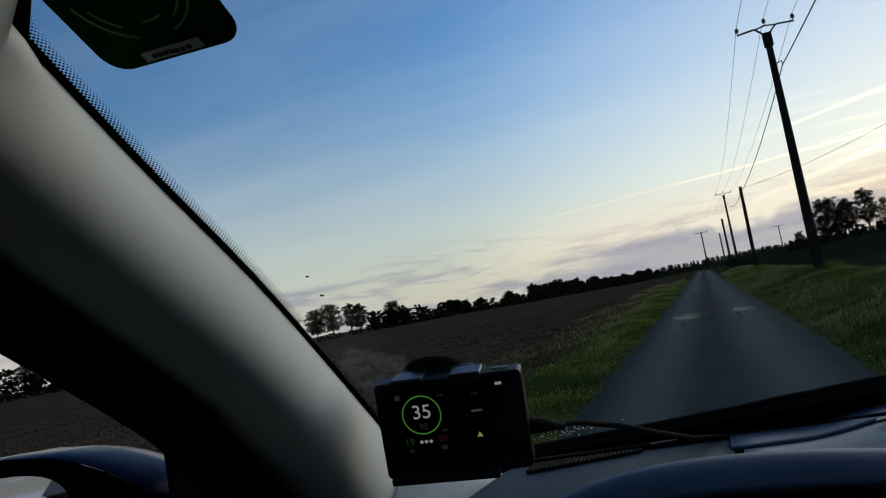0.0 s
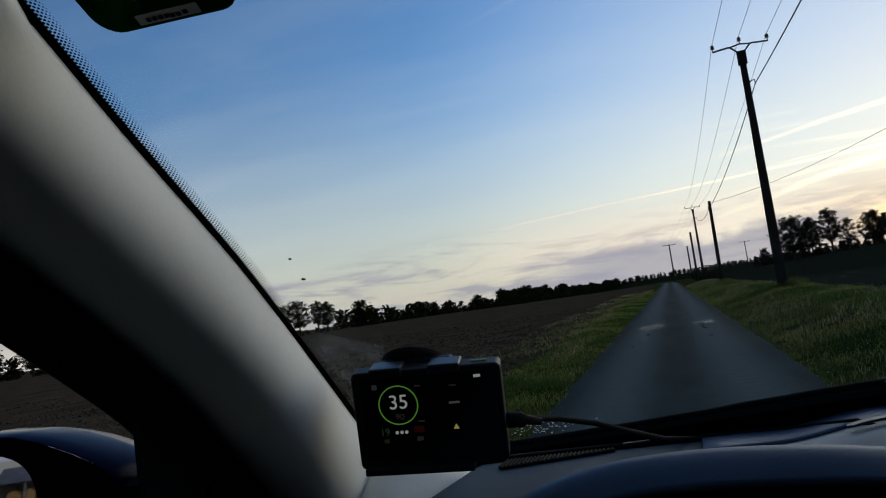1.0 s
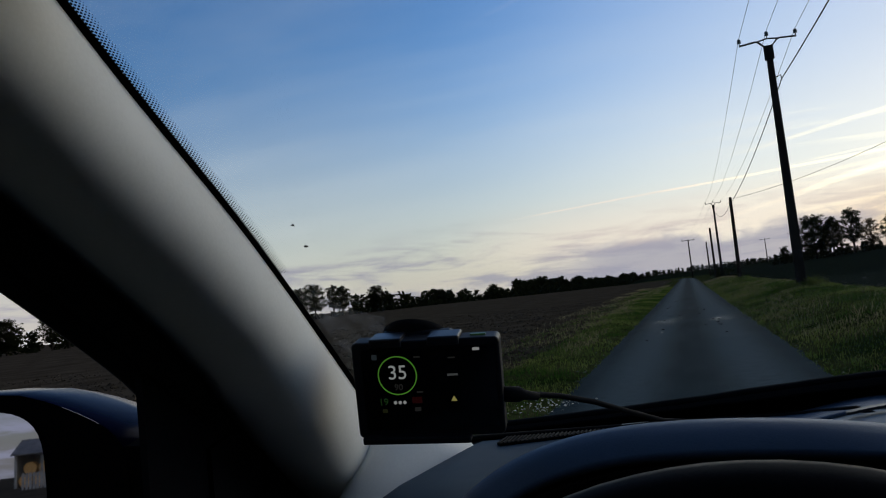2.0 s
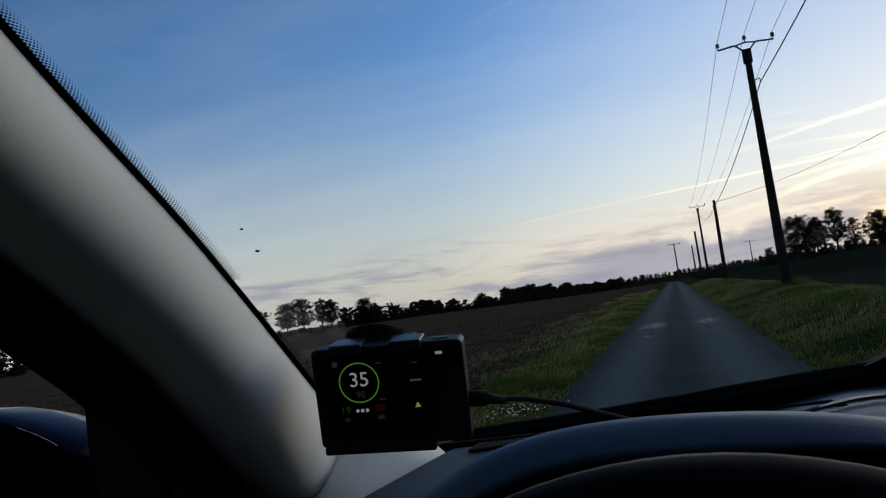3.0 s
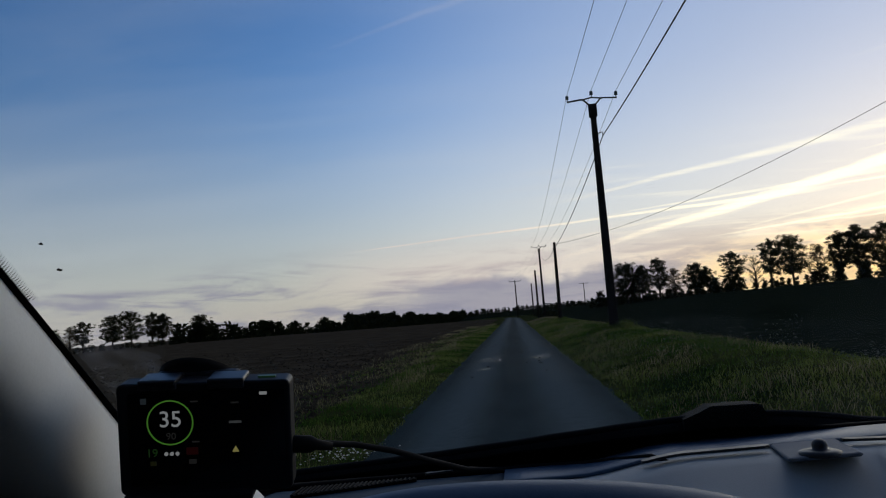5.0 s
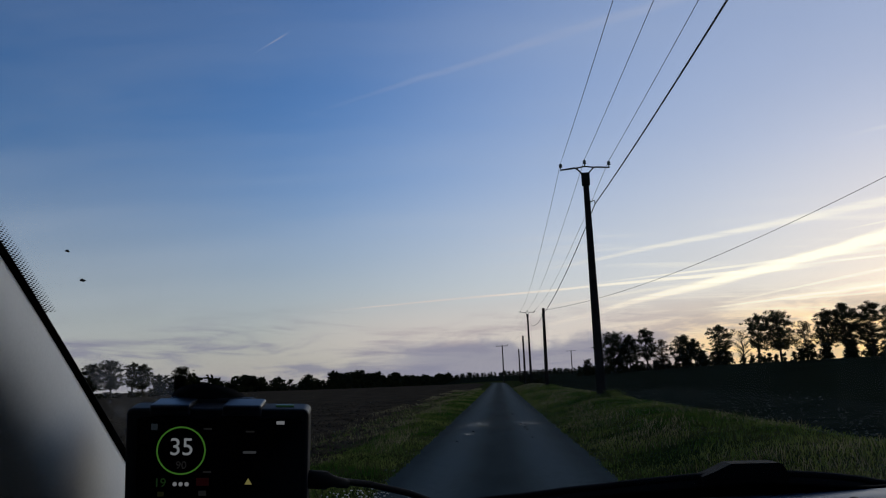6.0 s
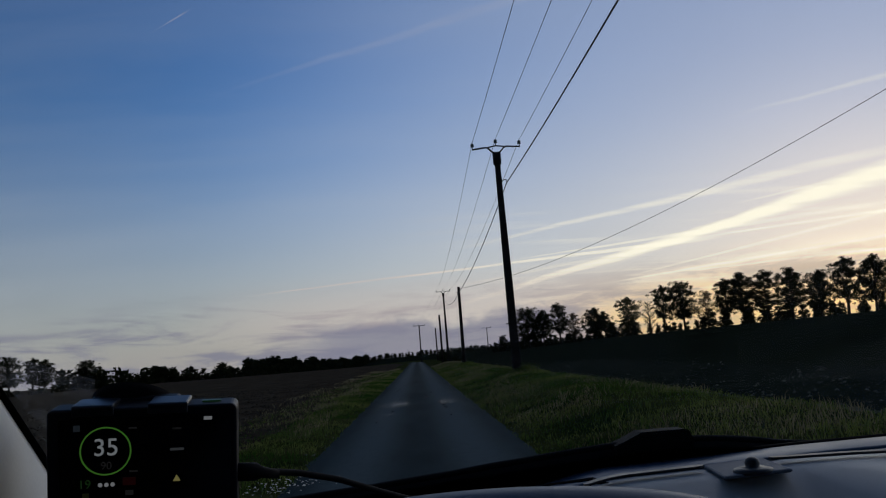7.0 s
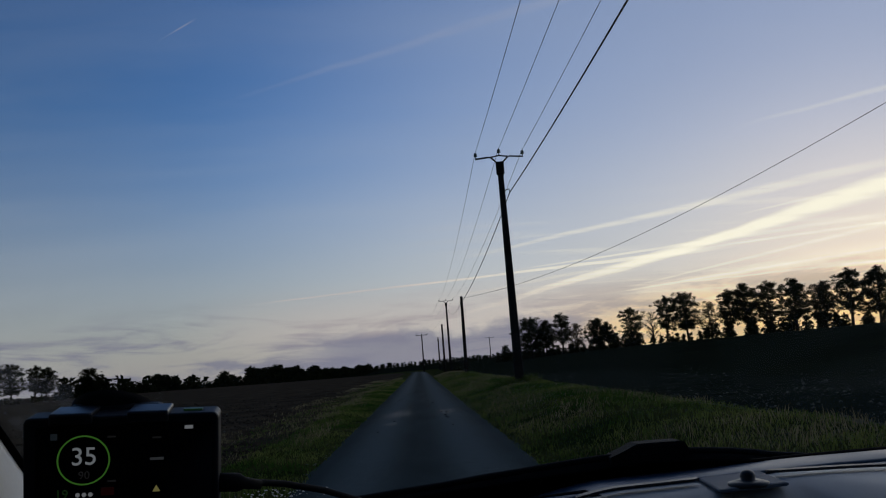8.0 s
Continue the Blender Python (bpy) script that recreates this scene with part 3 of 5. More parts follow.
wire("telephone_cable", hook_n, hook_a, 0.5, 0.020, M["wire"], "black sheathed telephone cable")
wire("telephone_cable", hook_a, top_b, 0.35, 0.020, M["wire"], "black sheathed telephone cable")
wire("telephone_cable", top_b, hook_c, 0.55, 0.020, M["wire"], "black sheathed telephone cable")
wire("telephone_cable", (3.42, 56.4, 6.0), SIDE_WIRE_END, SIDE_WIRE_SAG, 0.011, M["wire"], "thin black telephone wire crossing the field")

# ---- trees ----


def leaf_cloud(rng, centres, radii, count, size):
    verts, faces = [], []
    for c, r in zip(centres, radii):
        for _ in range(int(count * r ** 2)):
            d = Vector((rng.gauss(0, 1), rng.gauss(0, 1), rng.gauss(0, 1))).normalized() * r * rng.random() ** 0.45
            p = Vector(c) + Vector((d.x, d.y, d.z * 0.72))
            a = Vector((rng.uniform(-1, 1), rng.uniform(-1, 1), rng.uniform(-0.6, 0.6))).normalized()
            b = a.orthogonal().normalized()
            s = size * rng.uniform(0.6, 1.4)
            n = len(verts)
            verts += [tuple(p - a * s), tuple(p + b * s * 0.5), tuple(p + a * s), tuple(p - b * s * 0.5)]
            faces.append((n, n + 1, n + 2, n + 3))
    return verts, faces


def build_tree(name, seed, h, spread_w, clear, clumps, leaves, mat, label, bare=False):
    """Trunk, limbs and a crown of leaf clumps, h metres high; the crown starts at `clear` of the height."""
    rng = random.Random(seed)
    ob = thing(name, label, "tree", "trees")
    bm = bmesh.new()
    lean = Vector((rng.uniform(-0.05, 0.05), rng.uniform(-0.05, 0.05), 1))
    pts = [lean * (h * 0.86 * f) + Vector((rng.uniform(-1, 1), rng.uniform(-1, 1), 0)) * 0.02 * h * f for f in (0, 0.25, 0.5, 0.75, 1)]
    pts[0] = Vector((0, 0, -0.4))
    add_tube(bm, pts, [h * 0.026, h * 0.020, h * 0.015, h * 0.008, h * 0.003], 7)
    centres, radii = [], []
    mid, half = h * (clear + 1) / 2, h * (1 - clear) / 2
    for i in range(clumps):
        a = i * 2.4 + rng.uniform(-0.6, 0.6)
        f = -0.95 + 1.9 * (i + rng.random()) / clumps
        wide = math.sqrt(max(0.06, 1 - f * f)) * (1.0 - 0.15 * f) * rng.uniform(0.75, 1.15)
        out = spread_w * wide * rng.uniform(0.5, 1.0)
        tip = Vector((math.cos(a) * out, math.sin(a) * out, mid + half * f * 0.92)) + Vector((lean.x, lean.y, 0)) * mid
        root = lean * max(h * clear * 0.9, tip.z - out * 0.8 - h * 0.04)
        bend = root.lerp(tip, 0.55) + Vector((rng.uniform(-1, 1), rng.uniform(-1, 1), 0.6)) * h * 0.025
        add_tube(bm, [root, bend, tip], [h * 0.0085, h * 0.005, h * 0.002], 5)
        for _ in range(26 if bare else 3):
            q = root.lerp(tip, rng.uniform(0.35, 1))
            e = q + Vector((rng.uniform(-1, 1), rng.uniform(-1, 1), rng.uniform(0.1, 1.5))) * h * 0.075
            add_tube(bm, [q, e], [h * 0.0018, h * 0.0007], 3, False)
        for q in range(8):
            side = Vector((rng.gauss(0, 1), rng.gauss(0, 1), rng.gauss(0, 0.7))) * spread_w * 0.17
            centres.append(root.lerp(tip, rng.uniform(0.5, 1.1)) + side), radii.append(spread_w * rng.uniform(0.07, 0.19))
        if rng.random() < 0.8:
            centres.append(bend), radii.append(spread_w * rng.uniform(0.15, 0.28))
    for f in (0.80, 0.88, 0.96):
        centres.append(lean * (h * f) + Vector((rng.uniform(-1, 1), rng.uniform(-1, 1), 0)) * spread_w * 0.15), radii.append(spread_w * rng.uniform(0.18, 0.26))
    part("trunk", bm, M["bark"], ob)
    v, fc = leaf_cloud(rng, centres, radii, 2.9 * leaves / (0.1 * spread_w ** 2), h * 0.0140)
    part("crown", from_arrays("crown", v, fc), mat, ob)
    return ob


kinds = [
    build_tree("tree", 1, 10, 3.4, 0.24, 34, 62, M["leaf"], "tall dark broadleaf tree against the dusk sky"),
    build_tree("tree", 2, 10, 2.9, 0.27, 28, 50, M["leaf"], "slender dark tree with a gappy crown"),
    build_tree("tree", 3, 10, 4.1, 0.18, 40, 76, M["leaf"], "broad dark tree with dense low crown"),
    build_tree("tree", 4, 10, 3.0, 0.22, 26, 30, M["leaf_dry"], "thin autumn tree with sparse browning leaves"),
    build_tree("tree", 5, 10, 2.8, 0.15, 22, 2, M["leaf_dry"], "nearly bare tree with fine upright twigs", True),
    build_tree("tree", 6, 10, 4.4, 0.08, 36, 84, M["leaf"], "round dark bushy tree reaching to the ground"),
]


def plant(kind, x, y, h, wide=1.0):
    rng = random.Random(int(x * 31 + y * 17))
    m = pose(x, y, height(x, y) - 0.05, 0, 0, rng.uniform(0, 360)) @ Matrix.Diagonal((h / 10 * wide, h / 10 * wide, h / 10, 1))
    ob = copy_thing(kinds[kind], Matrix())
    ob.matrix_basis = m
    return ob


# kind, x, y, height, breadth: the row beyond the right-hand field
for k_, x, y, h, w in [(5, 22.5, 197.5, 4.2, 0.9), (2, 28.6, 191.5, 10.2, 1.1), (0, 31.8, 189.0, 9.0, 1.0), (1, 35.3, 184.7, 10.4, 1.0), (3, 38.3, 181.7, 7.0, 1.2), (2, 42.0, 178.0, 7.4, 1.0), (0, 44.2, 176.0, 6.4, 1.0),
                       (1, 48.4, 171.6, 9.0, 1.25), (4, 52.3, 167.7, 7.4, 1.4), (1, 54.6, 165.4, 10.6, 1.0), (0, 58.1, 161.9, 10.8, 1.0), (3, 61.8, 158.2, 8.0, 1.2), (1, 64.7, 155.3, 10.3, 1.0), (0, 67.4, 152.6, 11.0, 1.0),
                       (1, 70.8, 149.6, 11.0, 1.1), (0, 74.0, 146.0, 10.6, 1.0), (2, 77.5, 142.0, 9.2, 0.9), (1, 81.0, 139.0, 11.5, 1.1), (0, 84.0, 135.0, 10.8, 1.1), (1, 88.5, 131.0, 10.8, 1.2), (0, 92.0, 127.0, 12.0, 1.1)]:
    plant(k_, x, y, h, w)
# left of the lane: a clump, a lone tree and the trees that stand out of the far hedge
for k_, x, y, h, w in [(5, -72.0, 113.0, 4.0, 1.0), (3, -72.0, 117.6, 4.4, 1.1), (1, -72.0, 121.8, 5.4, 1.3), (0, -72.0, 130.9, 6.4, 1.15), (0, -72.0, 138.0, 7.2, 1.1), (1, -71.5, 144.9, 7.0, 1.1), (0, -72.0, 150.4, 6.6, 1.1),
                       (2, -71.1, 167.2, 6.3, 1.1), (2, -68.3, 208.1, 4.4, 1.2), (2, -56.0, 353.1, 8.0, 0.8),
                       (5, -85.0, 70.0, 5.0, 1.0), (2, -85.0, 76.5, 4.8, 1.1), (0, -84.0, 83.0, 4.8, 1.1), (0, -85.0, 87.0, 6.2, 0.9), (1, -85.5, 90.0, 5.6, 1.0), (3, -86.0, 95.0, 4.5, 0.9), (1, -86.0, 100.0, 4.8, 0.9)]:
    plant(k_, x, y, h, w)
for q in kinds:
    for c in list(q.children_recursive):
        bpy.data.objects.remove(c)
    bpy.data.objects.remove(q)


def hedge(name, line, lo, hi, seed, label, leaf=0.34, dense=1.0):
    """An overgrown hedge along a line, of leaf clumps of uneven height."""
    rng = random.Random(seed)
    centres, radii = [], []
    for (x0, y0), (x1, y1) in zip(line, line[1:]):
        n = max(2, int(math.hypot(x1 - x0, y1 - y0) / 1.6))
        for i in range(n):
            f = (i + rng.random()) / n
            x, y = x0 + (x1 - x0) * f + rng.uniform(-1, 1), y0 + (y1 - y0) * f + rng.uniform(-1, 1)
            h = lo + (hi - lo) * (0.5 + 0.9 * noise.noise((x * 0.06, y * 0.06, seed)) + rng.uniform(-0.25, 0.25))
            z = height(x, y)
            for q in range(3):
                centres.append((x, y, z + h * (0.2 + 0.33 * q)))
                radii.append(max(0.5, 0.42 * h * (1.0 - 0.2 * q)))
    v, f = leaf_cloud(rng, centres, radii, 30 * dense * (0.34 / leaf) ** 1.3, leaf)
    ob = link_mesh(name, from_arrays(name, v, f), M["leaf"])
    tagged(ob, label, "hedge", kind="stuff")


hedge("hedgerow", [(-73, 160), (-69.5, 194), (-65, 245), (-62, 283)], 2.0, 4.8, 3, "long dark overgrown hedgerow behind the bare field", 0.55)
hedge("hedgerow", [(-62, 283), (-56, 353), (-48.6, 440), (-36, 560)], 4.6, 7.6, 4, "tall dark hedgerow running on along the skyline", 0.75)
hedge("hedgerow", [(-36, 560), (40, 600), (140, 520)], 2.6, 4.6, 5, "far dark wood along the skyline", 0.9)
hedge("hedgerow", [(9, 300), (24, 285), (40, 250)], 0.8, 2.0, 8, "low dark scrub on the rise")
hedge("hedgerow", [(20, 199), (36, 184), (52, 168), (76, 144), (120, 100)], 1.6, 3.7, 11, "low dark undergrowth beneath the row of trees", 0.42, 2.4)
hedge("hedgerow", [(-73, 112), (-73, 158)], 0.4, 1.3, 12, "low dark undergrowth beneath a clump of trees")
hedge("hedgerow", [(-86, 30), (-86, 112)], 1.8, 3.8, 13, "dark hedge at the end of the field")
hedge("hedgerow", [(4.6, 101), (5.2, 140)], 0.3, 0.9, 15, "low scrub at the foot of the distant poles")
# ---- the car ----
# The windscreen is the plane z = 1.58 - 0.6 y; its left edge bows a little.


def on_screen(x, y, off=0.0):
    """A point of the windscreen, `off` metres inside it."""
    return Vector((x, y - 0.5145 * off, 1.58 - 0.6 * y - 0.8575 * off))


def seal_x(y):
    corner = 0.013 * (max(0.0, 0.232 - max(y, 0.19)) / 0.019) ** 2
    return -0.2585 - 0.0863 * y - 0.0586 * y * y - 0.006 * smooth01((0.44 - y) / 0.16) + corner


MID = 0.38      # the car's middle plane
LOW = [(-0.40, 0.79), (-0.30, 0.775), (-0.227, 0.762), (-0.10, 0.744), (0.0, 0.729), (0.10, 0.715), (0.171, 0.707), (0.263, 0.722), (0.34, 0.735), (0.6, 0.75), (1.1, 0.79)]

car = thing("car", "small dark blue car standing on the lane, cabin dark", "car")


def build_screen():
    rows = []
    for i in range(13):
        y = 0.02 + 0.80 * i / 12
        l, r = seal_x(y) - 0.012, 2 * MID - seal_x(y) + 0.012
        rows.append([on_screen(l + (r - l) * j / 16, y) for j in range(17)])
    glass = part("windscreen", thick(sheet(rows), 0.004), M["glass"], car, "clear slightly dusty windscreen")
    glass.visible_shadow = False
    # printed black band: side, foot and dots
    side = [[on_screen(seal_x(y) + a, y, 0.006 + (0.004 if a < 0 else 0)) for a in (-0.022, -0.008, 0.0)] for y in [0.02 + 0.03 * i for i in range(26)]]
    part("side_band", thick(sheet(side), 0.0015), M["frit"], car, "black enamel edge band")
    foot = []
    for i in range(60):
        x = -0.40 + 1.50 * i / 59
        y = lerp(x, LOW)
        foot.append([on_screen(x, y + 0.002 * noise.noise((x * 30, 0, 0)), 0.006), on_screen(x, y + 0.03, 0.006), on_screen(x, 0.86, 0.006)])
    part("foot_band", thick(sheet(foot), 0.0015), M["frit"], car, "black enamel foot band")
    verts, faces = [], []
    for row, (a, r) in enumerate(((0.0004, 0.00085), (0.0019, 0.00078), (0.0034, 0.00066), (0.0048, 0.00054), (0.0060, 0.00042), (0.0071, 0.0003))):
        y = 0.06 + 0.00105 * (row % 2)
        while y < 0.47:
            c = on_screen(seal_x(y) + a + 0.0005, y, 0.0065)
            n = len(verts)
            for j in range(6):
                t = j * math.pi / 3
                verts.append((c.x + r * math.cos(t), c.y + r * math.sin(t) * 0.86, c.z - r * math.sin(t) * 0.51))
            faces.append(tuple(range(n, n + 6)))
            y += 0.0021
    dots = part("edge_dots", from_arrays("edge_dots", verts, faces), M["frit"], car, "fine black dots along the band")
    dots["kind"] = "stuff"


def build_pillar(flip=False):
    """The cloth trim of a front pillar, with the door frame outside it."""
    trim, frame_rows = [], []
    for i in range(40):
        y = -0.06 + 0.84 * i / 39
        p = on_screen(seal_x(y) - 0.0055, y)
        grow = 1.0 + 0.5 * smooth01((y - 0.46) / 0.25)
        prof = [(0.0, 0.004), (-0.005, 0.014), (-0.0085, 0.026), (-0.010, 0.038), (-0.0085, 0.050), (-0.003, 0.060), (0.006, 0.066), (0.020, 0.067), (0.040, 0.064), (0.062, 0.059), (0.084, 0.053), (0.094, 0.042)]
        dark = [(0.080, 0.044), (0.086, 0.066), (0.097, 0.080), (0.110, 0.084), (0.119, 0.080), (0.126, 0.064), (0.135, 0.01)]
        make = lambda u, w: Vector((p.x - u, p.y - 0.5145 * w * grow, p.z - 0.8575 * w * grow))
        trim.append([make(u * (1 + 0.15 * (grow - 1)), w) for u, w in prof])
        frame_rows.append([make(u, w) for u, w in dark])
    if flip:
        trim = [[Vector((2 * MID - q.x, q.y, q.z)) for q in r] for r in trim]
        frame_rows = [[Vector((2 * MID - q.x, q.y, q.z)) for q in r] for r in frame_rows]
    part("pillar_trim", thick(sheet(trim), 0.003), M["trim"], car, "pale grey cloth pillar trim", smooth=True)
    part("door_frame", thick(sheet(frame_rows), 0.004), M["rubber"], car, "black door frame", smooth=True)
    # tube added by the trim's door edge, to hold off side-window light
    lip = [Vector((2 * MID - r[-2].x if not flip else r[-2].x, r[-2].y - 0.5145 * 0.012, r[-2].z - 0.8575 * 0.012)) for r in trim]
    if not flip:
        lip = [Vector((2 * MID - q.x - 0.006, q.y, q.z)) for q in lip]
    part("door_seal", tube(lip[::3], 0.013, 8), M["rubber"], car, "thick black tube added along the trim's edge to shade it", smooth=True)
    if not flip:
        pts = [on_screen(seal_x(y) - 0.009, y, 0.010) for y in [-0.04 + 0.037 * i for i in range(22)]]
        part("seal", tube(pts, 0.0045, 6), M["rubber"], car, "black rubber seal", smooth=True)


def build_foot():
    """The pale lower end of the pillar trim, beside the dashboard."""
    top = [(-0.372, 0.715, 1.125), (-0.350, 0.700, 1.150), (-0.325, 0.690, 1.160), (-0.295, 0.690, 1.150), (-0.262, 0.70, 1.130), (-0.240, 0.705, 1.104), (-0.205, 0.705, 1.05), (-0.17, 0.705, 1.02)]
    rows = [top]
    for dz, dy in ((0.020, 0.032), (0.045, 0.075), (0.07, 0.115), (0.11, 0.16)):
        rows.append([(x, y - dy, z - dz) for x, y, z in top])
    part("pillar_foot", thick(sheet(rows), 0.003), M["trim"], car, "pale lower pillar trim", smooth=True)


def crest_z(x):
    """The crest of the arched hood over the instruments."""
    return 1.1855 - 0.0553 * x - 0.8506 * x ** 2 - 0.8239 * x ** 3 - 49.1 * x ** 4


def lip_z(x):
    """The hood's front edge, a little lower and nearer."""
    return min(crest_z(x) - 0.006, 1.1734 - 0.0414 * x - 0.5169 * x ** 2 + 3.08 * x ** 3 - 46.9 * x ** 4)


def dash_z(x):
    return 1.1205 + 0.020 * min(max(x, -0.4), 0.3) + 0.0115 * smooth01((x - 0.03) / 0.09)




def build_dash():
    # the broad top, from the windscreen's foot to the rolled front edge
    ys = [0.83, 0.78, 0.70, 0.62, 0.56, 0.50, 0.455, 0.425, 0.40, 0.385, 0.38, 0.39]
    drop = [0.03, 0.012, 0.0, 0.0, 0.0, 0.001, 0.006, 0.018, 0.040, 0.075, 0.13, 0.30]
    rows = []
    for i in range(72):
        x = -0.236 + 1.276 * i / 71
        left = 0.0
        under = 0.05 * smooth01((x + 0.215) / 0.03) * (1 - smooth01((x - 0.235) / 0.05))
        rows.append([(x, y, dash_z(x) - d - left - under * smooth01((0.63 - y) / 0.08)) for y, d in zip(ys, drop)])
    part("dashboard", thick(sheet(rows[12:]), 0.004), M["dash"], car, "grey grained dashboard top", smooth=True)
    # the strip along the windscreen takes the hood's darker, shaded tone
    xs = [-0.03 + 1.06 * j / 60 for j in range(61)]
    part("dash_rear", thick(sheet([[(x, y, dash_z(x) + d) for x in xs] for y, d in ((0.722, 0.0012), (0.719, 0.0025), (0.672, 0.0025), (0.669, 0.0012))]), 0.002), M["hood"], car, "strip of dashboard along the windscreen in a shaded dark blue", smooth=True)
    # black strip over the far edge of the dashboard
    part("dash_gasket", thick(sheet([[(-0.262 + 1.30 * j / 60, y, dash_z(-0.262 + 1.30 * j / 60) + d) for j in range(61)] for y, d in ((0.83, -0.014), (0.78, -0.004), (0.735, 0.003), (0.727, 0.0035), (0.7225, 0.0012))]), 0.002), M["frit"], car, "black strip at the foot of the windscreen", smooth=True)
    # the shoulder round the demister vent, with its rounded end beside the pillar
    end = [(0.39, -0.240), (0.408, -0.254), (0.44, -0.266), (0.48, -0.2736), (0.55, -0.275), (0.618, -0.267), (0.734, -0.253), (0.80, -0.245)]
    rows = []
    for y, d in ((0.80, 0.03), (0.76, 0.012), (0.734, 0.003), (0.715, 0.0), (0.66, 0.0), (0.618, 0.0), (0.58, 0.0), (0.55, 0.0), (0.51, 0.0), (0.48, 0.0004), (0.455, 0.002), (0.435, 0.005), (0.415, 0.011), (0.40, 0.022), (0.392, 0.045), (0.39, 0.16)):
        x0 = lerp(y, end)
        row = [(x0 - 0.001, y, dash_z(x0) - d - 0.06), (x0 - 0.0005, y, dash_z(x0) - d - 0.020)]
        row += [(x0 + a, y, dash_z(x0 + a) - d - r) for a, r in ((0.0005, 0.011), (0.0028, 0.0052), (0.0065, 0.0018), (0.012, 0.0002))]
        row += [(x0 + 0.012 + (-0.028 - x0 - 0.012) * q / 9, y, dash_z(x0 + 0.012 + (-0.028 - x0 - 0.012) * q / 9) - d) for q in range(1, 10)]
        rows.append(row)
    # shaded copy of the hood plastic, darker than the dash it continues
    part("dash_shoulder", thick(sheet(rows), 0.003), M["shoulder"], car, "dashboard shoulder in a shaded dark blue", smooth=True)
    # the hood over the instruments
    xs = [-0.27 + 0.56 * j / 84 for j in range(85)]
    rows = []
    for y, sx, dz, f in ((0.60, 1.10, 0.105, 0), (0.54, 1.07, 0.076, 0), (0.48, 1.04, 0.048, 0), (0.43, 1.02, 0.026, 0), (0.395, 1.01, 0.0125, 0), (0.370, 1.0, 0.0042, 0), (0.3534, 1.0, 0, 0),
                         (0.3480, 1.0, 0, 0.12), (0.3430, 1.0, 0, 0.36), (0.3390, 1.0, 0, 0.66), (0.3362, 1.0, 0, 0.88), (0.335, 1.0, 0, 1.0), (0.3358, 1.0, 0.0022, 1.0), (0.340, 1.0, 0.0045, 1.0)):
        rows.append([(x * sx, y, crest_z(x) * (1 - f) + lip_z(x) * f - dz) for x in xs])
    part("instrument_hood", thick(sheet(rows), 0.002), M["hood"], car, "arched instrument hood in a shaded dark blue-grey", smooth=True)
    # the hollow under it, its shade painted by a near-black sheet
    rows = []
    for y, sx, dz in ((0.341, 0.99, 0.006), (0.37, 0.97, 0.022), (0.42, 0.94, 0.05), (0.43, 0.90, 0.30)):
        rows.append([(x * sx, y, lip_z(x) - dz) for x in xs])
    part("instrument_recess", thick(sheet(rows), 0.002), M["rubber"], car, "black sheet painting the shade in the hollow under the hood", smooth=True)
    part("dash_core", box((-0.19, 0.765, 1.055), (0.22, 0.07, 0.10), bevel=0.004), M["rubber"], car, "black filler under the dashboard end")
    part("lower_dash", box((-0.01, 0.40, 0.84), (0.7, 0.02, 0.36)), M["black"], car)


def build_wheel():
    """The steering wheel: a thick rim with a hub on three spokes."""
    lean = Matrix.Translation((-0.0132, 0.221, 1.1955)) @ Matrix.Rotation(-0.268, 4, "X")
    big, small = 0.1732 - 0.0125, 0.0135
    rows = []
    for i in range(96):
        a = 2 * math.pi * i / 96
        ring = []
        for j in range(14):
            b = 2 * math.pi * j / 14
            r = big + small * math.cos(b)
            ring.append(lean @ Vector((r * math.sin(a), 1.15 * small * math.sin(b), r * math.cos(a) - big - small)))
        rows.append(ring)
    bm = sheet(rows + [rows[0]], close=True)
    bmesh.ops.remove_doubles(bm, verts=bm.verts, dist=1e-5)
    wheel = part("steering_wheel", bm, M["wheel_skin"], car, "black leather-covered steering wheel", smooth=True)
    bm = box((0, 0.03, -big - small), (0.15, 0.05, 0.11), bevel=0.02)
    bm.transform(lean)
    part("hub", bm, M["black"], wheel, smooth=True)
    for a in (100, 180, 260):
        d = Vector((math.sin(radians(a)), 0, math.cos(radians(a))))
        c = Vector((0, 0.012, -big - small))
        bm = tube([c + d * 0.05 + Vector((0, 0.015, 0)), c + d * 0.10, c + d * (big - 0.004)], [0.022, 0.015, 0.011], 10)
        bm.transform(lean)
        part("spoke", bm, M["black"], wheel, smooth=True)


M["wheel_skin"] = material("wheel_leather", (0.002, 0.0025, 0.003), (0.005, 0.006, 0.007), 30, 0.5, 700, 0.2, dist=0.0002, shine=0.03)


